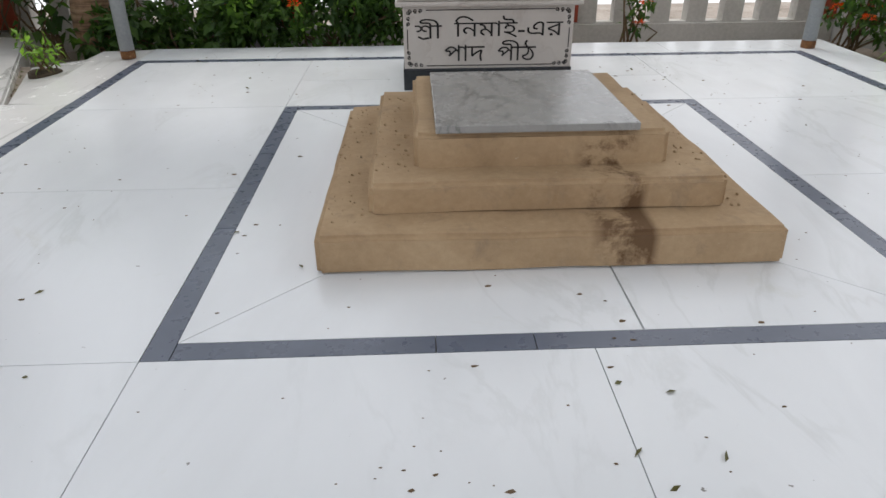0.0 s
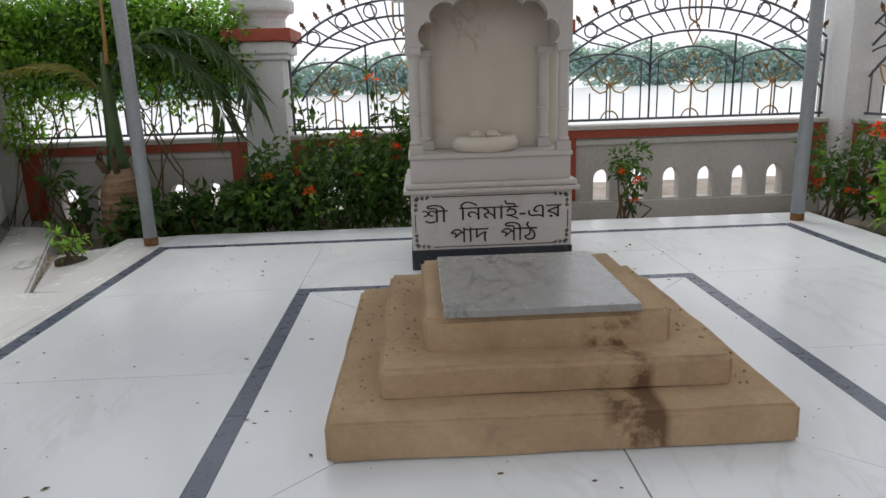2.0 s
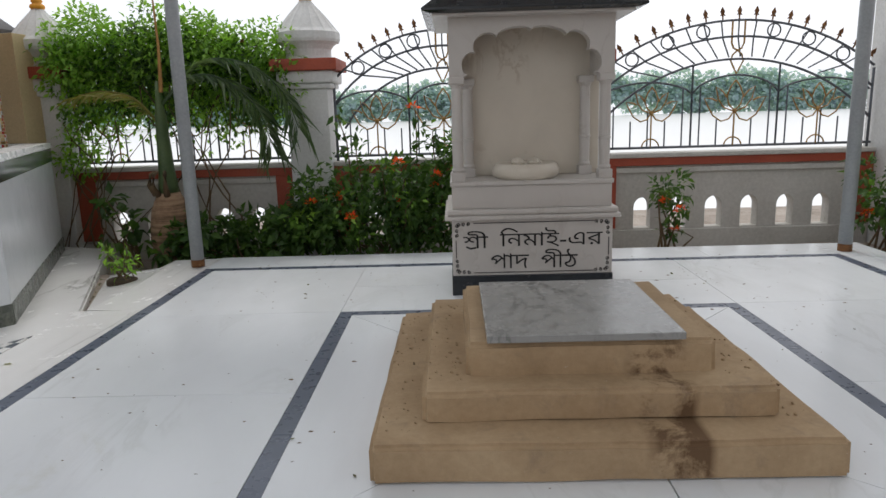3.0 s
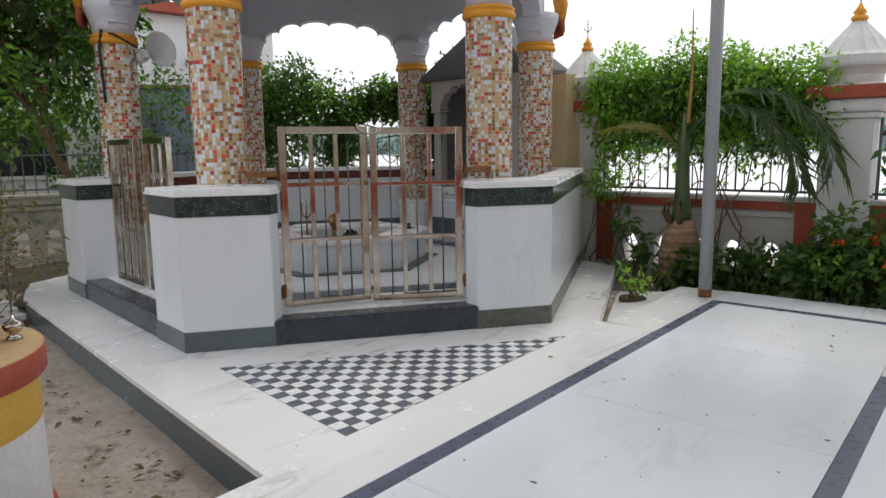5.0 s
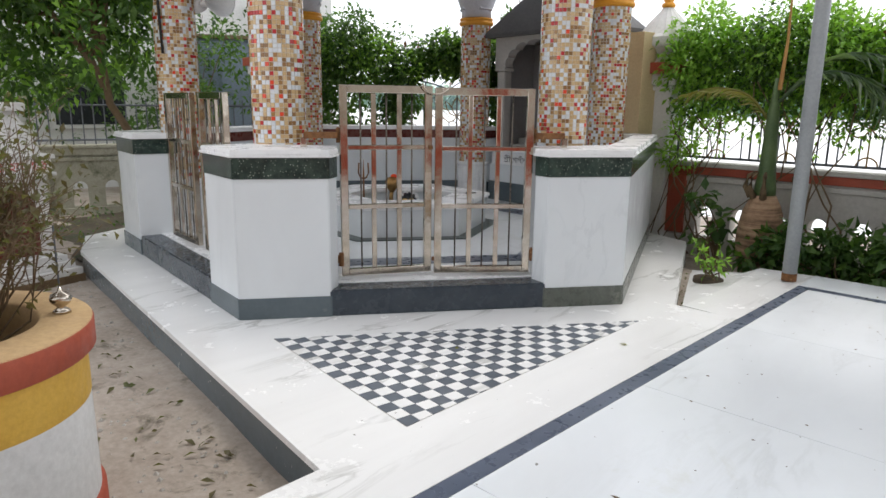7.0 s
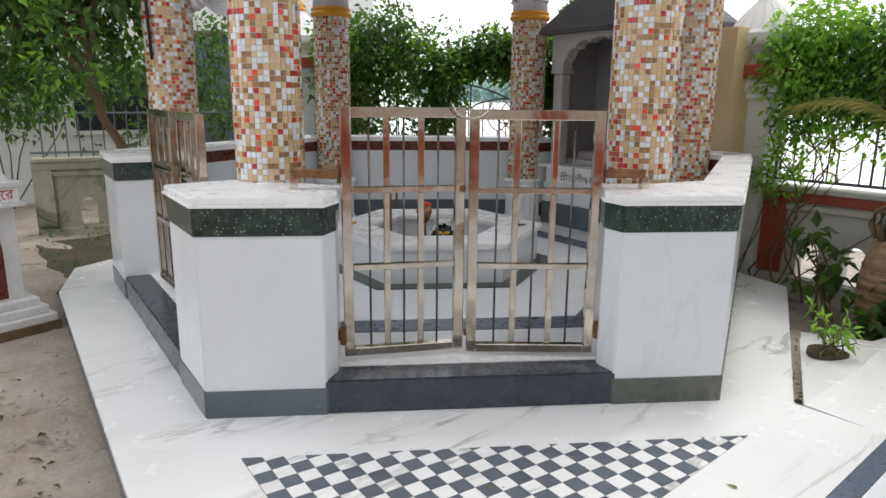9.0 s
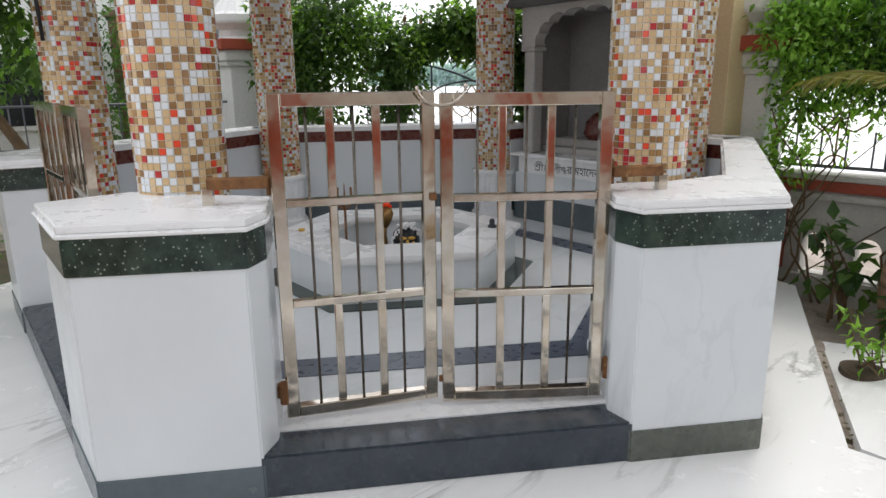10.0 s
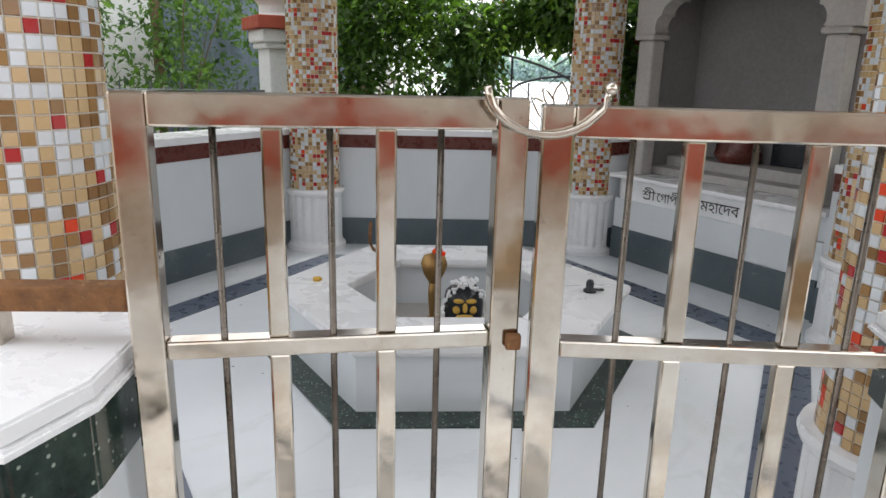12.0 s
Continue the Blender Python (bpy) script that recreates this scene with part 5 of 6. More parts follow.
# red cloth and a thin black panel on the back wall of the niche
bm = bmesh.new()
lathe(bm, [(0.0, 0), (0.13, 0.005), (0.15, 0.06), (0.13, 0.16), (0.08, 0.24), (0.0, 0.27)], 20, (0, 0, 0), lambda a, z: 1 + 0.12 * math.sin(3 * a + z * 20), cap=False)
ob = tagged(part("red_cloth", bm, M_maroon, smooth=True), "red cloth bundle on the step inside the niche", "cloth")
ob.matrix_world = NM @ pose(-1.55, 0.48, 0.931)
nbox("black_panel", -1.38, -0.85, 0.60, 0.617, 0.93, 1.16, M_black, label="flat black panel on the niche back wall")

# ---- column ornaments, loudspeaker, cables ----
for k in (2, 5):
    p = HEX @ Vector((*COLS[k], 0))
    out = HEX.to_3x3() @ Vector((COLS[k][0], COLS[k][1] - 0.25, 0))
    ang = math.degrees(math.atan2(out.y, out.x))
    br = thing("painted_bracket", pose(p.x, p.y, 0, 0, 0, ang) @ PS, "orange and red painted drapery bracket on the column head", "bracket", "column brackets")
    bm = bmesh.new()
    for q in range(4):
        tube(bm, [(0.24, -0.10 + 0.065 * q, 2.95), (0.28, -0.10 + 0.065 * q, 2.75), (0.25, -0.10 + 0.065 * q, 2.56)], 0.045, 10, 0.03)
    part("drapery", bm, M_orange, br, smooth=True)
    bm = bmesh.new()
    for q in range(5):
        tube(bm, [(0.25, -0.11 + 0.055 * q, 2.60), (0.265, -0.11 + 0.055 * q, 2.5), (0.25, -0.11 + 0.055 * q, 2.44)], 0.03, 8, 0.014)
    part("fringe", bm, M_red, br, smooth=True)

p = HEX @ Vector((*COLS[5], 0))
spk = thing("loudspeaker", pose(p.x + 0.16, p.y + 0.19, 2.11, 0, 82, 8) @ PS, "white plastic horn loudspeaker fixed to the column", "loudspeaker")
bm = bmesh.new()
lathe(bm, [(0.03, -0.02), (0.04, 0.05), (0.06, 0.13), (0.10, 0.20), (0.16, 0.25), (0.163, 0.255), (0.152, 0.25), (0.09, 0.19), (0.03, 0.08)], 28)
part("horn", bm, M_plastic, spk, smooth=True)
bm = bmesh.new()
lathe(bm, [(0.055, -0.12), (0.06, -0.11), (0.06, -0.02), (0.04, -0.01)], 20)
part("driver", bm, M_plastic, spk, "grey driver unit", smooth=True)
cabm = bmesh.new()
pc = Vector((p.x, p.y, 0))
tub = [pc + PSC * Vector(q) for q in ((0.12, -0.165, 2.40), (0.10, -0.185, 2.25), (0.11, -0.183, 2.0), (0.12, -0.18, 1.75))]
tube(cabm, tub, 0.012, 8)
tube(cabm, [pc + PSC * Vector(q) for q in ((-3.0, -1.2, 2.75), (-1.5, -0.7, 2.5), (-0.1, -0.2, 2.38), (0.2, -0.1, 2.36), (0.24, 0.1, 2.25))], 0.010, 6)
tagged(part("black_cable", cabm, M_cable, smooth=True), "black electric cable tied round the mosaic column", "cable")
# tangle of wire under the front arch
a, b2 = HEX @ Vector((0.45, -1.43, 2.95)), HEX @ Vector((0.62, -1.43, 2.72))
bm = bmesh.new()
pts = [a + (b2 - a) * t + Vector((0.03 * math.sin(t * 22), 0.03 * math.cos(t * 17), 0.05 * math.sin(t * 31))) for t in np.linspace(0, 1, 40)]
tube(bm, pts, 0.004, 5)
tagged(part("wire_tangle", bm, M_cable), "loose tangle of black wire hanging from the arch", "wire")

# ---- planter ----
plx, ply = -2.962, 0.692
pl = thing("round_planter", pose(plx, ply, -0.185) @ PS, "round masonry planter with red, yellow and white bands", "planter")
for nm, prof, mt in (("base_band", [(0.475, -0.03), (0.48, 0.01), (0.478, 0.13), (0.46, 0.14)], M_red), ("white_band", [(0.462, 0.135), (0.458, 0.51)], M_white),
                     ("yellow_band", [(0.458, 0.51), (0.46, 0.515), (0.46, 0.69)], M_yellow), ("red_band", [(0.46, 0.685), (0.484, 0.688), (0.49, 0.695), (0.49, 0.78), (0.484, 0.79)], M_red)):
    bm = bmesh.new()
    lathe(bm, prof, 72, cap=False)
    part(nm, bm, mt, pl, smooth=True)
bm = bmesh.new()
lathe(bm, [(0.486, 0.788), (0.478, 0.795), (0.33, 0.797), (0.318, 0.788), (0.312, 0.72), (0.31, 0.5)], 72, cap=False)
part("rim", bm, M_rim, pl, "worn buff rim", smooth=True)
bm = bmesh.new()
lathe(bm, [(0.0, 0.60), (0.15, 0.605), (0.318, 0.61)], 40, cap=False)
part("soil", bm, M_soil, pl, "dark soil")
bell = thing("steel_finial", pose(plx + 0.093, ply + 0.363, 0.579), "small tarnished steel ball finial with a rod on the planter rim", "finial")
bm = bmesh.new()
lathe(bm, [(0.03, 0), (0.026, 0.01), (0.012, 0.02), (0.03, 0.035), (0.036, 0.05), (0.03, 0.066), (0.01, 0.075), (0.004, 0.09)], 20)
part("ball", bm, M_steel, bell, smooth=True)
bm = bmesh.new()
tube(bm, [(0, 0, 0.085), (0.002, 0, 0.3)], 0.003, 6)
part("rod", bm, M_iron, bell)

# ---- small tulsi shrine ----
ts = thing("white_plinth_shrine", pose(-6.736, 1.69, -0.2, 0, 0, 12) @ PS, "small white stepped shrine with red lettered band and arched panel", "shrine")
def tbox(name, w, z0, z1, mt, bev=0.008, label=""):
    bm = bmesh.new()
    box(bm, -w, w, -w, w, z0, z1, bev)
    return part(name, bm, mt, ts, label)
tbox("step", 0.46, 0.06, 0.12, M_white); tbox("step", 0.42, 0.12, 0.18, M_white); tbox("step", 0.38, 0.18, 0.24, M_white)
tbox("body", 0.31, 0.24, 0.92, M_white)
tbox("ledge", 0.37, 0.92, 0.95, M_white)
tband = tbox("lettered_band", 0.345, 0.95, 1.06, M_cap)
tbox("ledge", 0.37, 1.06, 1.10, M_white)
bm = bmesh.new()
vs = [bm.verts.new((sx * 0.3, sy * 0.3, 1.10)) for sx, sy in ((-1, -1), (1, -1), (1, 1), (-1, 1))]
vt = [bm.verts.new((sx * 0.18, sy * 0.18, 1.45)) for sx, sy in ((-1, -1), (1, -1), (1, 1), (-1, 1))]
bm.faces.new(vs[::-1]); bm.faces.new(vt)
for i in range(4):
    bm.faces.new((vs[i], vs[(i + 1) % 4], vt[(i + 1) % 4], vt[i]))
part("sloped_top", bm, M_white, ts)
tbox("crown", 0.24, 1.45, 1.52, M_white)
for turn in (0, 90):
    bm = bmesh.new()
    mm = pose(0, 0, 0, 0, 0, turn)
    plate(bm, [(-0.2, 0.26), (0.2, 0.26)] + [(0.2 * math.cos(radians(q)), 0.62 + 0.2 * math.sin(radians(q))) for q in range(0, 181, 15)], -0.316, -0.30, mm)
    part("arched_panel", bm, M_maroon, ts, "maroon arched panel")
    for k in range(4):
        letters("lettering", "হের", 0.13, 0.07, M_redink, tband, mm @ Matrix.Translation((-0.32 + 0.165 * k, -0.347, 0.97)) @ FACE)
bm = bmesh.new()
for k in range(5):
    box(bm, -0.55, 0.45, -0.5 + 0.08 * k, -0.44 + 0.08 * k, 0.0, 0.03 + 0.01 * (k % 2), 0.004)
box(bm, -0.47, 0.47, -0.47, 0.47, -0.06, 0.062)
part("old_planks", bm, M_bark, ts, "weathered planks below the step")

# ---- buildings beyond the wall ----
def building(name, m, w, d, h, wall_m, label, wins, roof_m):
    bld = thing(name, m, label, "building")
    bm = bmesh.new()
    box(bm, -w / 2, w / 2, -d / 2, d / 2, -0.5, h, 0.01)
    part("wall", bm, wall_m, bld)
    bm = bmesh.new()
    box(bm, -w / 2 - 0.2, w / 2 + 0.2, -d / 2 - 0.2, d / 2 + 0.2, h, h + 0.18, 0.01)
    part("roof", bm, roof_m, bld)
    for x, z, ww, hh in wins:
        bm = bmesh.new()
        box(bm, x - ww / 2 - 0.06, x + ww / 2 + 0.06, -d / 2 - 0.05, -d / 2 + 0.02, z - 0.06, z + hh + 0.06, 0.005)
        wf = part("window", bm, M_white, bld)
        bm = bmesh.new()
        box(bm, x - ww / 2, x + ww / 2, -d / 2 - 0.054, -d / 2 - 0.03, z, z + hh)
        part("pane", bm, M_black, wf, "dark window opening")
    return bld


building("white_house", pose(-14.4, 4.38, 0, 0, 0, 82), 9.0, 5.0, 3.6, M_white, "pale house with a red band and small windows", [(-2.6, 0.9, 1.0, 0.9), (0.2, 0.9, 1.0, 0.9), (2.8, 0.9, 1.0, 0.9)], M_red)
sh = thing("tin_shed", pose(-11.15, 6.43, 0, 0, 0, 60), "blue-grey sheet metal shed with brown posts", "shed")
for k in range(30):
    x = -1.2 + 2.4 * k / 30
    bm = bmesh.new()
    box(bm, x, x + 0.081, -0.012 - 0.012 * (k % 2), 0.012, -0.3, 2.3)
    part("sheet", bm, M_blue, sh)
for x in (-1.25, 1.25):
    bm = bmesh.new()
    box(bm, x - 0.06, x + 0.06, -0.06, 0.06, -0.3, 2.4, 0.005)
    part("post", bm, M_bark, sh)
bm = bmesh.new()
box(bm, -1.35, 1.35, -0.1, 1.5, 2.3, 2.36, 0.01)
part("roof", bm, M_bark, sh)

# ---- plants ----
def plant(name, label, category, base, stems, clumps, per, leaf, leaf_w, material, seed, spread=(1, 1, 1), flowers=0, stem_r=0.012, group=""):
    """Stems from the base to the clumps, leaves round each clump, with optional flower heads."""
    rng = np.random.default_rng(seed)
    pt = thing(name, None, label, category, group)
    for (cx, cy, cz), r in (stems if stems is not None else clumps):
        bm = bmesh.new()
        b0 = Vector(base) + Vector((0.06 * rng.normal(), 0.05 * rng.normal(), 0))
        t = Vector((cx, cy, cz))
        m1 = b0.lerp(t, 0.5) + Vector((0.06 * rng.normal(), 0.05 * rng.normal(), 0.05))
        tube(bm, [b0, b0.lerp(m1, 0.6) , m1, m1.lerp(t, 0.6) + Vector((0.02 * rng.normal(), 0.02 * rng.normal(), 0.01)), t], stem_r, 5, stem_r * 0.35)
        part("stem", bm, M_bark, pt)
    c, d = clump_leaves(rng, clumps, per, spread)
    part("leaves", leaves_mesh("leaves", c, d, leaf, leaf_w, rng, material), material, pt)
    for k in range(flowers):
        (cx, cy, cz), r = clumps[rng.integers(len(clumps))]
        o = np.array([cx, cy - r * 0.75, cz + r * 0.4]) + rng.normal(size=3) * r * 0.25
        n = 26
        dd = rng.normal(size=(n, 3))
        dd[:, 2] = abs(dd[:, 2])
        dd /= np.linalg.norm(dd, axis=1)[:, None]
        part("flower_head", leaves_mesh("flower_head", o + dd * 0.03, dd, 0.035, 0.022, rng, M_flower), M_flower, pt, "orange-red ixora flower head")
    return pt


def cloud(rng, n, x0, x1, y0, y1, zf0, zf1, r0, r1):
    out = []
    for _ in range(n):
        x = x0 + (x1 - x0) * rng.random()
        lo, hi = zf0(x), zf1(x)
        out.append(((x, y0 + (y1 - y0) * rng.random(), lo + (hi - lo) * rng.random() ** 0.8), r0 + (r1 - r0) * rng.random()))
    return out


GZ = -0.16
rng = np.random.default_rng(11)
# creeper over the river fence
cr = cloud(rng, 170, -3.6, -1.4, 6.93, 7.28, lambda x: 1.32 + 0.12 * math.sin(x * 5), lambda x: 1.45 + 0.68 * max(0.0, math.sin((x + 4.15) / 2.95 * math.pi)) ** 0.7 + 0.1 * math.sin(x * 7), 0.12, 0.30)
cr += cloud(rng, 26, -3.62, -3.3, 6.83, 7.1, lambda x: 0.7, lambda x: 1.5, 0.07, 0.16)
cr += cloud(rng, 45, -3.4, -1.35, 7.0, 7.2, lambda x: 0.85, lambda x: 1.5, 0.05, 0.12)
plant("creeper", "dense green creeper sprawling over the river fence", "climbing plant", (-3.7, 7.0, GZ), cr[172:192:7], cr, 2100, 0.062, 0.028, M_leafl, 21, stem_r=0.006)
# inner layer of the same creeper, shade painted in with the darker leaf
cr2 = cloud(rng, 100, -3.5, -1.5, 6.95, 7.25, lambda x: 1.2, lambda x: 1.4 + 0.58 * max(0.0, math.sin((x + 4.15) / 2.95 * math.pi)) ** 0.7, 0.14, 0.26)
plant("creeper", "inner growth of the green creeper, its shade put into darker leaves", "climbing plant", (-3.6, 7.1, GZ), cr2[::40], cr2, 1300, 0.06, 0.032, M_leaf, 22, stem_r=0.006)
# creeper over the fence behind the pavilion
def on_back(s, off, z):
    v = Vector(PMID) - Vector(PC)
    e = v.normalized()
    nn = Vector((e.y, -e.x))
    q = Vector(PC) + e * s + nn * off
    return (q.x, q.y, z)
cb = []
for _ in range(190):
    s = 0.4 + 3.2 * rng.random()
    hump = 2.12 + 0.24 * math.sin(s * 2.1) + 0.12 * math.sin(s * 6)
    gap = 2.0 < s < 2.9
    lo = 1.72 if gap else 0.78
    cb.append((on_back(s, 0.15 + 0.25 * rng.random(), lo + (hump - lo) * rng.random() ** 0.7), 0.10 + 0.16 * rng.random()))
plant("creeper", "leafy creeper with gaps over the back railing", "climbing plant", on_back(1.2, 0.2, GZ), cb[::50], cb, 2300, 0.075, 0.04, M_leaf, 23, stem_r=0.006)
cb2 = [(on_back(0.4 + 3.4 * rng.random(), 0.2 + 0.2 * rng.random(), 1.7 + 0.4 * rng.random()), 0.08 + 0.12 * rng.random()) for _ in range(50)]
plant("creeper", "light green trailing shoots on the back railing", "climbing plant", on_back(3.6, 0.2, GZ), cb2[::17], cb2, 2600, 0.062, 0.034, M_leafl, 24, stem_r=0.006)

# bottle palm
PX, PY = -2.49, 6.58
palm = thing("bottle_palm", pose(PX, PY, GZ), "young bottle palm with a swollen trunk and arching fronds", "palm")
bm = bmesh.new()
lathe(bm, [(0.15, 0), (0.175, 0.12), (0.19, 0.28), (0.185, 0.42), (0.165, 0.54), (0.135, 0.62), (0.11, 0.67), (0.095, 0.70)], 28, (0, 0, 0), lambda a, z: 1 + 0.03 * math.sin(z * 75) + 0.015 * math.sin(a * 5 + z * 9))
part("trunk", bm, M_palmring, palm, smooth=True)
bm = bmesh.new()
lathe(bm, [(0.092, 0.68), (0.088, 0.76), (0.072, 0.9), (0.06, 1.15), (0.05, 1.38), (0.03, 1.55), (0.015, 1.7)], 18, (0, 0, 0), lambda a, z: 1 + 0.04 * math.sin(3 * a))
part("crownshaft", bm, M_shaft, palm, "green crownshaft", smooth=True)
bm = bmesh.new()
for a_ in (200, 240, 285):
    c_, s_ = math.cos(radians(a_)), math.sin(radians(a_))
    tube(bm, [(0.11 * c_, 0.11 * s_, 0.68), (0.16 * c_, 0.16 * s_, 0.77), (0.14 * c_, 0.14 * s_, 0.87), (0.09 * c_, 0.09 * s_, 0.9)], 0.03, 6, 0.012)
part("dry_husk", bm, M_bark, palm, "torn brown dry husk", smooth=True)
rngp = np.random.default_rng(31)


def frond(path, n, ln, material, droop):
    pth = [Vector(q) for q in path]
    bm = bmesh.new()
    fine = []
    m_ = len(pth) - 1
    for i in range(41):
        t = i / 40 * m_
        k = min(int(t), m_ - 1)
        p0, p1, p2, p3 = pth[max(k - 1, 0)], pth[k], pth[k + 1], pth[min(k + 2, m_)]
        u = t - k
        fine.append(0.5 * ((2 * p1) + (p2 - p0) * u + (2 * p0 - 5 * p1 + 4 * p2 - p3) * u * u + (3 * p1 - p0 - 3 * p2 + p3) * u ** 3))
    tube(bm, fine, 0.016, 6, 0.004)
    rc = part("frond", bm, material, palm)
    cs, ds = [], []
    for i in range(n):
        t = 6 + 34 * i / n
        k = min(int(t), 39)
        q = fine[k].lerp(fine[k + 1], t - k)
        d = (fine[k + 1] - fine[k]).normalized()
        for s in (-1, 1):
            side = d.cross(Vector((0, 0, 1))).normalized() * s
            cs.append(q)
            ds.append(d * 0.75 + side * 0.8 + Vector((0, 0, droop)) + Vector(rngp.normal(size=3) * 0.06))
    me = leaves_mesh("leaflets", cs, ds, ln, 0.022, rngp, material, 0.18)
    part("blade", me, material, rc)


frond([(0.03, 0, 1.5), (0.3, -0.05, 1.72), (0.62, -0.1, 1.70), (0.92, -0.15, 1.45), (1.04, -0.18, 1.12)], 60, 0.40, M_frond, -0.28)
frond([(0.03, 0, 1.5), (0.35, 0.1, 1.85), (0.75, 0.1, 1.85), (1.1, 0.05, 1.6), (1.25, 0.0, 1.25)], 54, 0.38, M_frond, -0.25)
frond([(0.0, 0, 1.3), (-0.2, -0.05, 1.55), (-0.45, -0.1, 1.62), (-0.7, -0.1, 1.58)], 34, 0.20, M_frondy, -0.4)
bm = bmesh.new()
tube(bm, [(0.03, 0, 1.6), (0.05, 0, 2.0), (0.04, 0, 2.62)], 0.02, 8, 0.005)
part("spear_leaf", bm, M_spear, palm, "brown unopened spear leaf")

# ixora and hibiscus bushes before the fence
bz = cloud(rng, 100, -1.32, 0.32, 6.3, 6.8, lambda x: 0.0, lambda x: 0.38 + 0.5 * max(0.0, (x + 1.35) / 1.7) ** 0.6 + 0.06 * math.sin(x * 9), 0.10, 0.22)
plant("flowering_bush", "dark green bush with orange-red flower heads", "bush", (-0.45, 6.6, GZ), bz[::7], bz, 1700, 0.085, 0.042, M_leaf, 41, flowers=8)
by = [((x, y - 0.05, z + 0.06), r * 0.7) for (x, y, z), r in bz[::4]]
plant("flowering_bush", "yellow-green young growth at the top of the dark bush", "bush", (-0.5, 6.55, GZ), by[::8], by, 900, 0.06, 0.03, M_leafl, 42)
for k, (x, z) in enumerate(((-0.85, 1.2), (-0.70, 1.0), (-0.15, 1.22), (0.0, 1.05), (0.2, 1.0))):
    bx = [((x + 0.05 * math.sin(q * 2.4), 6.52, 0.5 + (z - 0.5) * q / 5), 0.11 - 0.01 * q) for q in range(6)]
    plant("tall_shoot", "upright leafy shoot rising out of the bush", "bush", (x * 0.9, 6.6, GZ), [bx[-1]], bx, 1900, 0.10, 0.045, M_leaf, 50 + k, flowers=1 if k > 1 else 0, group="leafy shoots")
lw = cloud(rng, 54, -2.6, -1.18, 6.27, 6.65, lambda x: -0.05, lambda x: 0.27, 0.07, 0.14)
plant("low_shrub", "low broad-leaved green shrub at the platform edge", "bush", (-1.8, 6.5, GZ), lw[::4], lw, 2600, 0.11, 0.055, M_leaf, 61)
sm = cloud(rng, 14, 1.98, 2.24, 6.4, 6.6, lambda x: 0.05, lambda x: 0.55, 0.07, 0.12)
plant("small_ixora", "slim ixora plant with a few orange flowers", "bush", (2.1, 6.5, GZ), sm[::2], sm, 2200, 0.07, 0.035, M_leaf, 62, flowers=3)
rp = cloud(rng, 34, 3.70, 4.3, 5.95, 6.5, lambda x: 0.0, lambda x: 0.75 - 0.2 * abs(x - 3.9), 0.08, 0.15)
plant("flowering_bush", "ixora bush with bright orange flower heads beside the pole", "bush", (3.95, 6.35, GZ), rp[::3], rp, 1900, 0.08, 0.04, M_leaf, 63, flowers=12)
rp2 = cloud(rng, 24, 3.9, 4.4, 4.95, 5.85, lambda x: 0.0, lambda x: 0.45, 0.08, 0.16)
plant("low_shrub", "bright green broad-leaved shrub beside the platform", "bush", (4.1, 5.45, GZ), rp2[::3], rp2, 1600, 0.13, 0.06, M_leafl, 64)
# plant in the planting hole, and by the fence pillar
HOLE = (-2.475, 5.49)
bm = bmesh.new()
lathe(bm, [(0.0, -0.008), (0.095, -0.01), (0.112, -0.018), (0.115, -0.05)], 24, (HOLE[0], HOLE[1], 0), lambda a, z: 1 + 0.08 * math.sin(3 * a))
part("planting_hole", bm, M_soil, patch, "dark round planting hole")
hp = cloud(rng, 8, HOLE[0] - 0.11, HOLE[0] + 0.11, HOLE[1] - 0.08, HOLE[1] + 0.08, lambda x: 0.04, lambda x: 0.30, 0.04, 0.08)
plant("seedling", "small light green plant growing from a hole in the marble", "plant", (HOLE[0], HOLE[1], -0.06), hp, hp, 2600, 0.07, 0.026, M_leafl, 65, stem_r=0.006)
dk = cloud(rng, 9, -3.08, -2.78, 6.4, 6.7, lambda x: 0.05, lambda x: 0.5, 0.07, 0.12)
plant("young_hibiscus", "dark leaved young hibiscus at the foot of the fence", "bush", (-2.9, 6.6, GZ), dk, dk, 800, 0.13, 0.075, M_leaf, 66)
bm = bmesh.new()
prism(bm, [(-2.30, 4.60), (-2.262, 4.60), (-2.77, 5.88), (-2.80, 5.92), (-2.86, 5.90)], -0.3, -0.075)
tagged(part("ground_3", bm, M_dirt), "narrow strip of dry soil between the marble slabs", "soil", kind="structure")
lg = [(-2.29 - 0.55 * t + 0.02 * rng.normal(), 4.66 + 1.2 * t, -0.07 + 0.03 * rng.random()) for t in rng.random(26) ** 1.4]
tagged(part("leaf_litter", leaves_mesh("leaf_litter", lg, rng.normal(size=(26, 3)) * np.array([1, 1, 0.2]), 0.04, 0.02, rng, M_dry), M_dry), "dry leaves caught in the gap beside the apron", "leaf litter", kind="stuff")
vn = thing("bare_vine", None, "bare brown vine stems climbing the fence pillar", "climbing plant")
rngv = np.random.default_rng(8)
for k in range(12):
    x0 = -3.55 + (0.4 if k < 5 else 1.9) * rngv.random()
    pts = [(x0 + 0.16 * math.sin(q * 0.8 + k) + 0.03 * rngv.normal(), 6.88 + 0.03 * rngv.normal(), GZ + q * (0.17 if k < 5 else 0.21)) for q in range(9)]
    bm = bmesh.new()
    tube(bm, pts, 0.011, 5, 0.005)
    part("stem", bm, M_bark, vn)

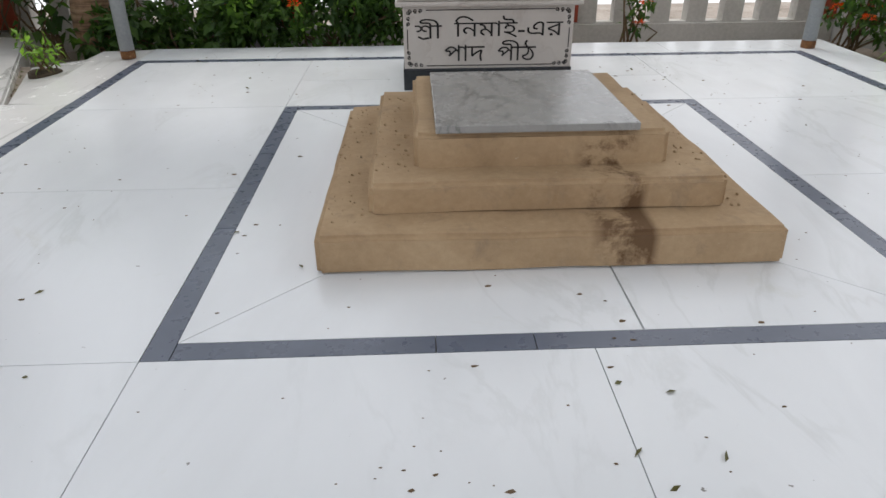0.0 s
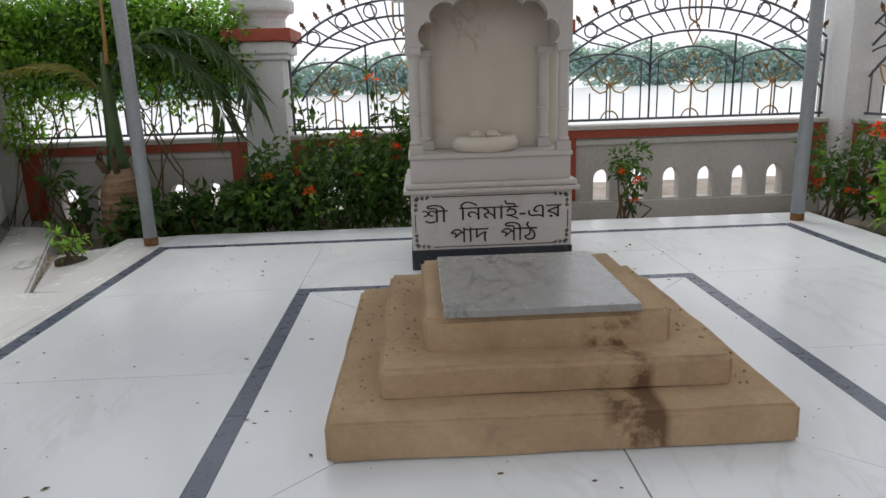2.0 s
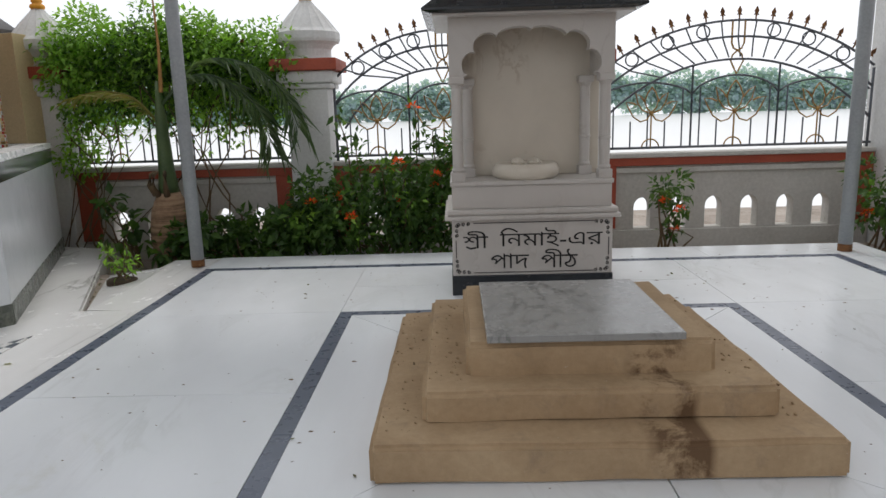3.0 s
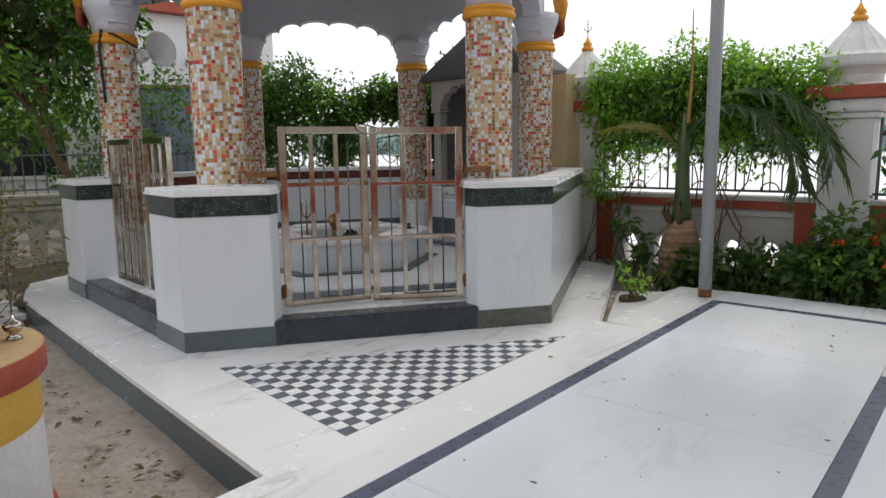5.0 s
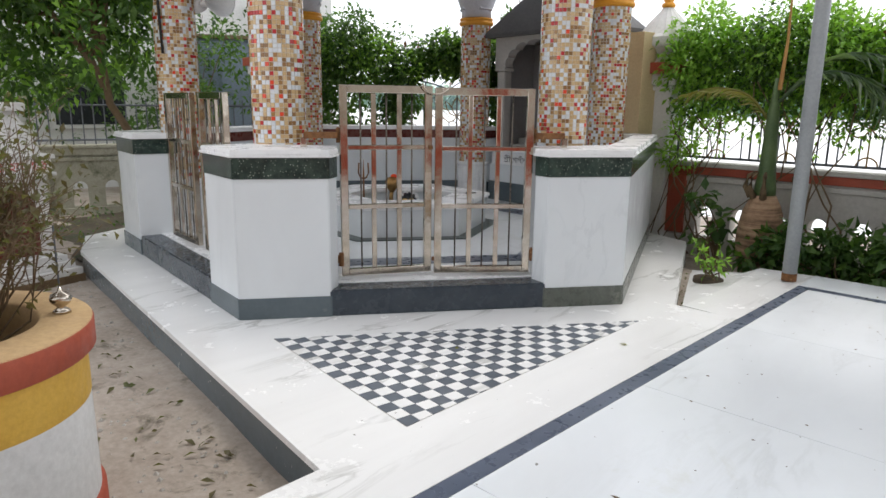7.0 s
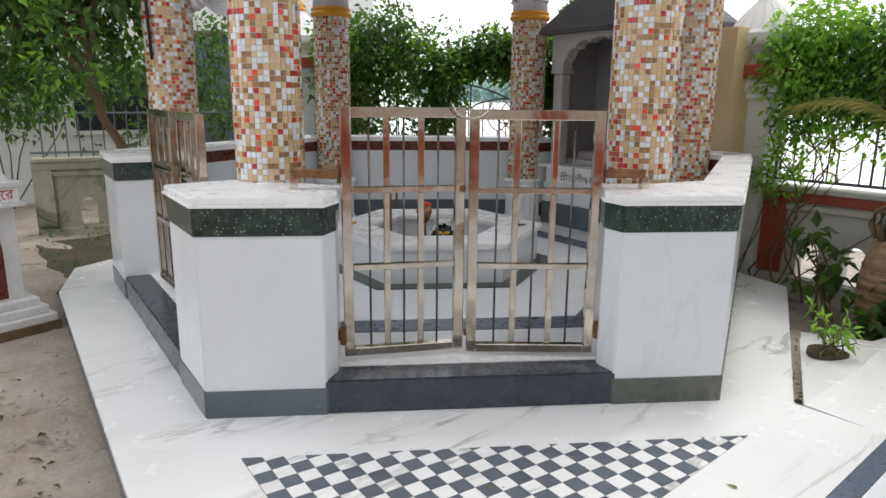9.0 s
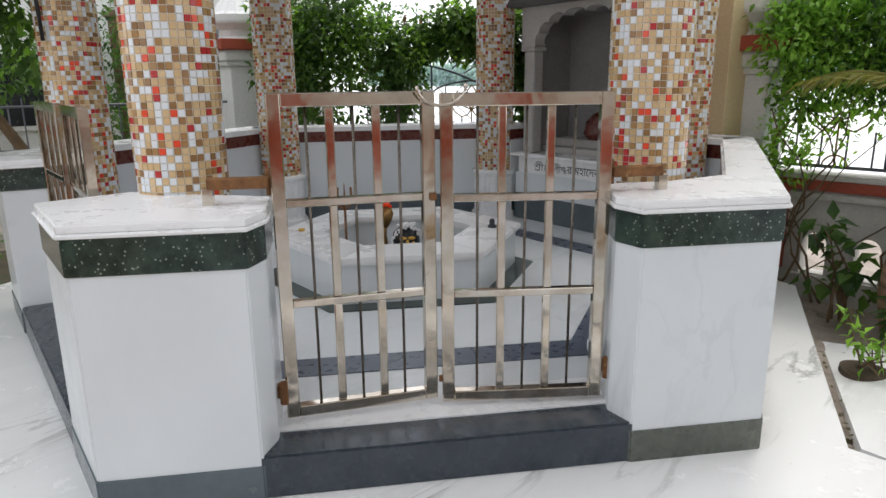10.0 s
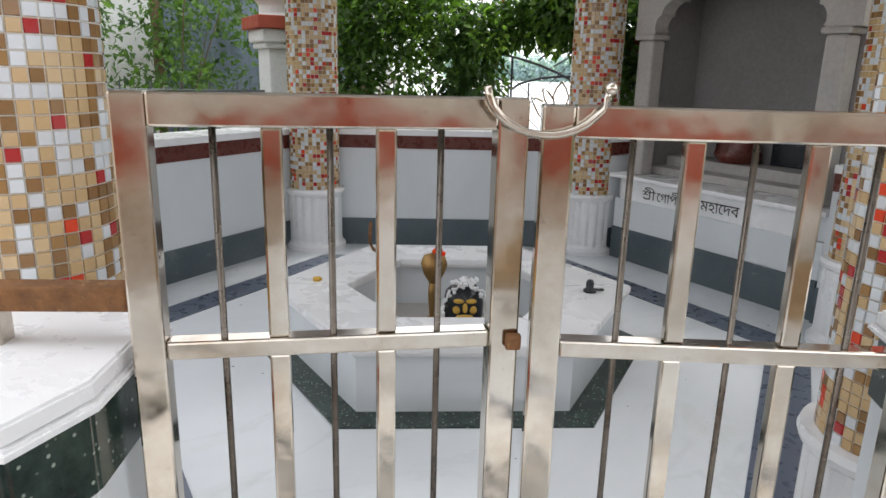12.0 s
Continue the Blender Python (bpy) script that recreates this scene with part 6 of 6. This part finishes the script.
# tree beside the pavilion
TX, TY = -7.105, 3.059
tree = thing("leafy_tree", None, "slender tree with a bent trunk and dense dark green crown", "tree")
bm = bmesh.new()
tube(bm, [(TX, TY, -0.3), (TX - 0.01, TY - 0.01, 0.7), (TX - 0.08, TY - 0.08, 1.0), (TX - 0.15, TY - 0.2, 1.25), (TX - 0.18, TY - 0.25, 1.8), (TX - 0.2, TY - 0.3, 2.4), (TX - 0.24, TY - 0.38, 3.2)], 0.045, 10, 0.025)
part("trunk", bm, M_bark, tree, smooth=True)
rngt = np.random.default_rng(77)
tc = []
for _ in range(150):
    d = rngt.normal(size=3)
    d /= np.linalg.norm(d)
    r = rngt.random() ** 0.4
    tc.append(((TX - 0.5 + 1.5 * d[0] * r, TY - 0.75 + 1.4 * d[1] * r, 2.62 + 1.35 * d[2] * r), 0.16 + 0.2 * rngt.random()))
for k in range(16):
    (cx, cy, cz), r = tc[k * 7]
    s = Vector((TX - 0.17, TY - 0.24, 1.4 + 0.1 * k))
    t = Vector((cx, cy, cz))
    bm = bmesh.new()
    tube(bm, [s, s.lerp(t, 0.4) + Vector((0, 0, 0.12)), s.lerp(t, 0.75) + Vector((0, 0, 0.08)), t], 0.028, 6, 0.008)
    part("branch", bm, M_bark, tree)
c, d = clump_leaves(rngt, tc, 1300, (1, 1, 1))
part("crown", leaves_mesh("crown", c, d, 0.10, 0.05, rngt, M_leaf), M_leaf, tree)
tl = tc[::4]
c, d = clump_leaves(rngt, tl, 900, (1.1, 1.1, 1.1))
part("new_leaves", leaves_mesh("new_leaves", c, d, 0.09, 0.045, rngt, M_leafl), M_leafl, tree, "lighter young leaves")

# palm trunk behind the near pole
pt = thing("palm_trunk", pose(-4.762, 1.095, -0.22, 0, 2, 0), "rough brown palm trunk with dry fibres beside the planter", "palm")
bm = bmesh.new()
lathe(bm, [(0.16, 0), (0.13, 0.3), (0.115, 1.0), (0.11, 2.0), (0.105, 3.2), (0.10, 4.6)], 24, (0, 0, 0), lambda a, z: 1 + 0.05 * math.sin(z * 40) + 0.03 * math.sin(a * 4 + z * 7))
part("trunk", bm, M_palmring, pt, smooth=True)
rngf = np.random.default_rng(9)
fb = [(0.12 * math.cos(a), 0.12 * math.sin(a), z) for a, z in zip(rngf.random(160) * 6.28, 0.3 + 4 * rngf.random(160))]
part("fibres", leaves_mesh("fibres", fb, rngf.normal(size=(160, 3)) * np.array([1, 1, 0.5]) + np.array([0, 0, -0.6]), 0.18, 0.012, rngf, M_frondy), M_frondy, pt, "dry straw fibres")

# dry shrub in the planter
ds_ = thing("dry_shrub", None, "twiggy brown shrub with few leaves growing in the round planter", "bush")
rngd = np.random.default_rng(15)
ends = []
DX, DY = plx - 0.16, ply + 0.08
for k in range(14):
    bm = bmesh.new()
    s = Vector((DX + 0.06 * rngd.normal(), DY + 0.06 * rngd.normal(), 0.39))
    a0_ = 6.28 * k / 14
    for q in range(8):
        a, r, h = a0_ + 0.5 * rngd.normal(), 0.10 + 0.38 * rngd.random(), 0.26 + 0.36 * rngd.random() ** 0.8
        e = Vector((DX + r * math.cos(a), DY + r * math.sin(a) * 0.8, 0.5 + h))
        m1 = s.lerp(e, 0.5) + Vector(rngd.normal(size=3) * 0.05)
        tube(bm, [s, m1, e], 0.006, 4, 0.002)
        for _ in range(6):
            e2 = e + Vector(rngd.normal(size=3) * 0.11)
            tube(bm, [m1.lerp(e, 0.3 + 0.7 * rngd.random()), e2], 0.0025, 3, 0.001)
            ends.append(e2)
    part("branch", bm, M_bark, ds_)
cs = np.repeat(np.array(ends), 3, 0) + rngd.normal(size=(len(ends) * 3, 3)) * 0.04
part("leaves", leaves_mesh("leaves", cs, rngd.normal(size=cs.shape), 0.034, 0.016, rngd, M_dry), M_dry, ds_, "sparse small olive leaves")

# shrub by the house, greenery beyond the wall
g1 = [((-11.7 + 0.9 * rng.normal(), 2.77 + 0.7 * rng.normal(), 1.7 + 0.35 * rng.normal()), 0.25 + 0.2 * rng.random()) for _ in range(40)]
plant("garden_shrub", "clipped green shrub before the pale house", "bush", (-11.7, 2.77, -0.2), g1[::6], g1, 800, 0.10, 0.05, M_leaf, 71)
g2 = [((-10.85 + 0.8 * rng.normal(), 5.0 + 0.6 * rng.normal(), 1.5 + 0.6 * rng.normal()), 0.22 + 0.2 * rng.random()) for _ in range(46)]
plant("garden_shrub", "green shrubs and vines beyond the side wall", "bush", (-10.85, 5.0, -0.2), g2[::6], g2, 800, 0.09, 0.045, M_leaf, 72)
g3 = [((-12.7 + 1.4 * rng.normal(), 7.27 + 1.2 * rng.normal(), 1.9 + 0.35 * rng.normal()), 0.35 + 0.3 * rng.random()) for _ in range(40)]
plant("far_tree", "green tree rising behind the shed", "tree", (-12.7, 7.27, -0.2), g3[::6], g3, 900, 0.10, 0.05, M_leaf, 73, stem_r=0.05)

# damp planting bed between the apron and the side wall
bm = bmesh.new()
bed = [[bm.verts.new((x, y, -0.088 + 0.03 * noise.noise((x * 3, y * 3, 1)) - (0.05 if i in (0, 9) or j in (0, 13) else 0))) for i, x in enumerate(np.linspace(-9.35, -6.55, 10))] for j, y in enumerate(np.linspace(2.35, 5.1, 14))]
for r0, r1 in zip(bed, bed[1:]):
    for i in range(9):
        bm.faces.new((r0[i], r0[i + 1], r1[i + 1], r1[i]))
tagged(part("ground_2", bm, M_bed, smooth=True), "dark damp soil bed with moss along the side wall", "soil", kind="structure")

# weeds along the side wall
wd = cloud(rng, 70, -9.2, -7.0, 2.4, 4.6, lambda x: -0.1, lambda x: 0.03, 0.05, 0.13)
plant("weeds", "low weeds growing along the foot of the wall", "weeds", (-8.5, 3.2, -0.2), [], wd, 600, 0.06, 0.02, M_leaf, 74)

# ---- litter ----
rngl = np.random.default_rng(19)
for k in range(46):
    x, y = -1.8 + 4.9 * rngl.random(), 1.0 + 4.9 * rngl.random()
    if -0.2 < x < 1.4 and 2.2 < y < 5.7:
        continue
    a = rngl.random() * 360
    me = leaves_mesh("dry_leaf", [(0, 0, 0.003)], [(1, 0, 0.05)], 0.012 + 0.03 * rngl.random() ** 2, 0.012, rngl, M_dry, 0.1)
    ob = tagged(part("dry_leaf", me, M_dry), "tiny dry leaf scrap on the marble floor", "leaf", "floor litter")
    ob.matrix_world = pose(x, y, 0.001, 0, 0, a)
for x, y, s in ((-2.12, 3.62, 0.07), (-2.80, 4.85, 0.08), (-3.0, 5.05, 0.06), (-2.75, 2.9, 0.04)):
    me = leaves_mesh("yellow_leaf", [(0, 0, 0.004)], [(1, 0.2, 0.03)], s, 0.04, rngl, M_frondy, 0.12)
    ob = tagged(part("yellow_leaf", me, M_frondy), "fallen yellowish leaf on the marble", "leaf", "fallen leaves")
    ob.matrix_world = pose(x, y, 0.001, 0, 0, 360 * rngl.random())
verts, faces = [], []
for k in range(420):
    x, y, r = OX0 + (OX1 - OX0) * rngl.random(), 0.9 + 5.0 * rngl.random(), 0.002 + 0.007 * rngl.random() ** 3
    if -0.16 < x < 1.45 and 2.4 < y < 5.6:
        continue
    a, n0 = 6.28 * rngl.random(), len(verts)
    for q in range(5):
        rr = r * (0.6 + 0.8 * rngl.random())
        verts.append((x + rr * math.cos(a + q * 1.257) * 1.6, y + rr * math.sin(a + q * 1.257), 0.0008))
    verts.append((x, y, 0.002 + 0.3 * r))
    faces += [(n0 + q, n0 + (q + 1) % 5, n0 + 5) for q in range(5)]
me = bpy.data.meshes.new("floor_specks")
me.from_pydata(verts, [], faces)
me.materials.append(M_bark)
tagged(part("floor_specks", me, M_bark), "tiny dark crumbs scattered over the white marble floor", "crumbs", kind="stuff")
# crumbs of soil on the block steps
bm = bmesh.new()
for k in range(260):
    st = rngl.integers(3)
    if st == 0:
        x, y, z = -0.12 + 0.13 * rngl.random(), 2.5 + 1.38 * rngl.random(), 0.137
    elif st == 1:
        x, y, z = 0.05 + 0.12 * rngl.random(), 2.7 + 1.0 * rngl.random(), 0.245
    else:
        x, y, z = (1.13 + 0.12 * rngl.random(), 2.7 + 1.0 * rngl.random(), 0.245) if k % 2 else (1.30 + 0.10 * rngl.random(), 2.5 + 1.38 * rngl.random(), 0.137)
    r = 0.002 + 0.008 * rngl.random() ** 3
    bmesh.ops.create_icosphere(bm, subdivisions=1, radius=r, matrix=pose(x, y, z, 360 * rngl.random(), 40, 0) @ Matrix.Diagonal((1, 0.7, 0.6, 1)))
tagged(part("soil_crumbs", bm, M_block_plain), "crumbs of dry soil scattered over the block steps", "crumbs", kind="stuff")

rngg = np.random.default_rng(4)
verts, faces = [], []
for k in range(2600):
    x, y = -7.4 + 5.1 * rngg.random(), -0.3 + 2.6 * rngg.random()
    if y > 1.60 - (x + 2.24) * 0.141:
        continue
    r = 0.004 + 0.013 * rngg.random() ** 3
    z = -0.2 + 0.025 * noise.noise((x * 1.7, y * 1.7, 0))
    n0 = len(verts)
    for dx, dy, dz_ in ((1, 0, 0), (0, 1, 0), (-1, 0, 0), (0, -1, 0), (0, 0, 0.8), (0, 0, -0.6)):
        q = r * (0.7 + 0.6 * rngg.random())
        verts.append((x + dx * q, y + dy * q, z + dz_ * q))
    for i in range(4):
        faces += [(n0 + i, n0 + (i + 1) % 4, n0 + 4), (n0 + (i + 1) % 4, n0 + i, n0 + 5)]
me = bpy.data.meshes.new("gravel")
me.from_pydata(verts, [], faces)
tagged(part("gravel", me, M_joint), "small stones and crumbs lying on the bare earth", "gravel", kind="stuff")
me.materials.append(M_joint)
lc = np.column_stack([-7.2 + 4.9 * rngg.random(420), -0.2 + 2.0 * rngg.random(420), np.full(420, -0.185)])
lc = lc[lc[:, 1] < 1.58 - (lc[:, 0] + 2.24) * 0.141]
tagged(part("leaf_litter", leaves_mesh("leaf_litter", lc, rngg.normal(size=lc.shape) * np.array([1, 1, 0.05]), 0.05, 0.022, rngg, M_dry), M_dry), "dry leaves and twigs scattered over the bare earth", "leaf litter", kind="stuff")

# ---- pieces: checked tiles and mosaic ----
for poly, dark in TILES:
    bm = bmesh.new()
    prism(bm, poly, 0.0, 0.0035)
    part("tile", bm, M_check if dark else M_apron, chk)

th = 2 * math.pi / PITCH_N
dz = (CZ1 - CZ0) / ROWS_N


def tile_coords(a, z, r=CR):
    g, gz = th * 0.045, dz * 0.045
    out = []
    for k, rr in ((0, r - 0.002), (1, r + 0.0018)):
        e = 0.0012 * k
        for da, dzz in ((-1, -1), (1, -1), (1, 1), (-1, 1)):
            aa = a + da * (th / 2 - g - e / r)
            zz = z + dzz * (dz / 2 - gz - e)
            out.append((rr * math.cos(aa), rr * math.sin(aa), zz))
    return out


TF = [(0, 1, 5, 4), (1, 2, 6, 5), (2, 3, 7, 6), (3, 0, 4, 7), (4, 5, 6, 7)]
tile_me = bpy.data.meshes.new("mosaic_tile")
tile_me.from_pydata(tile_coords(0, 0), [], TF)
tile_me.materials.append(M_tile_ob)
for k, (col, shaft) in enumerate(COLUMNS):
    # the stretch of the two front columns that stands highest above the gate, facing the steps, is laid singly
    single = set()
    if k < 2:
        face = math.radians(HANG - 90 - 20 * k + (12 if k == 0 else -12))
        i0 = int(round(face / th))
        single = {((i0 + di) % PITCH_N, j) for di in range(-6, 6) for j in range(14, 38)}
    verts, faces = [], []
    for i in range(PITCH_N):
        for j in range(ROWS_N):
            a, z = i * th, CZ0 + (j + 0.5) * dz
            if (i, j) in single:
                ob = part("mosaic_tile", tile_me, M_tile_ob, shaft)
                ob.matrix_local = pose(0, 0, z, 0, 0, math.degrees(a))
                continue
            n0 = len(verts)
            verts += tile_coords(a, z)
            faces += [tuple(n0 + q for q in f) for f in TF]
    me = bpy.data.meshes.new("mosaic")
    me.from_pydata(verts, [], faces)
    me.materials.append(M_tile)
    tagged(part("mosaic", me, M_tile, shaft, "square glass mosaic in white, beige, brown and red"), kind="stuff")
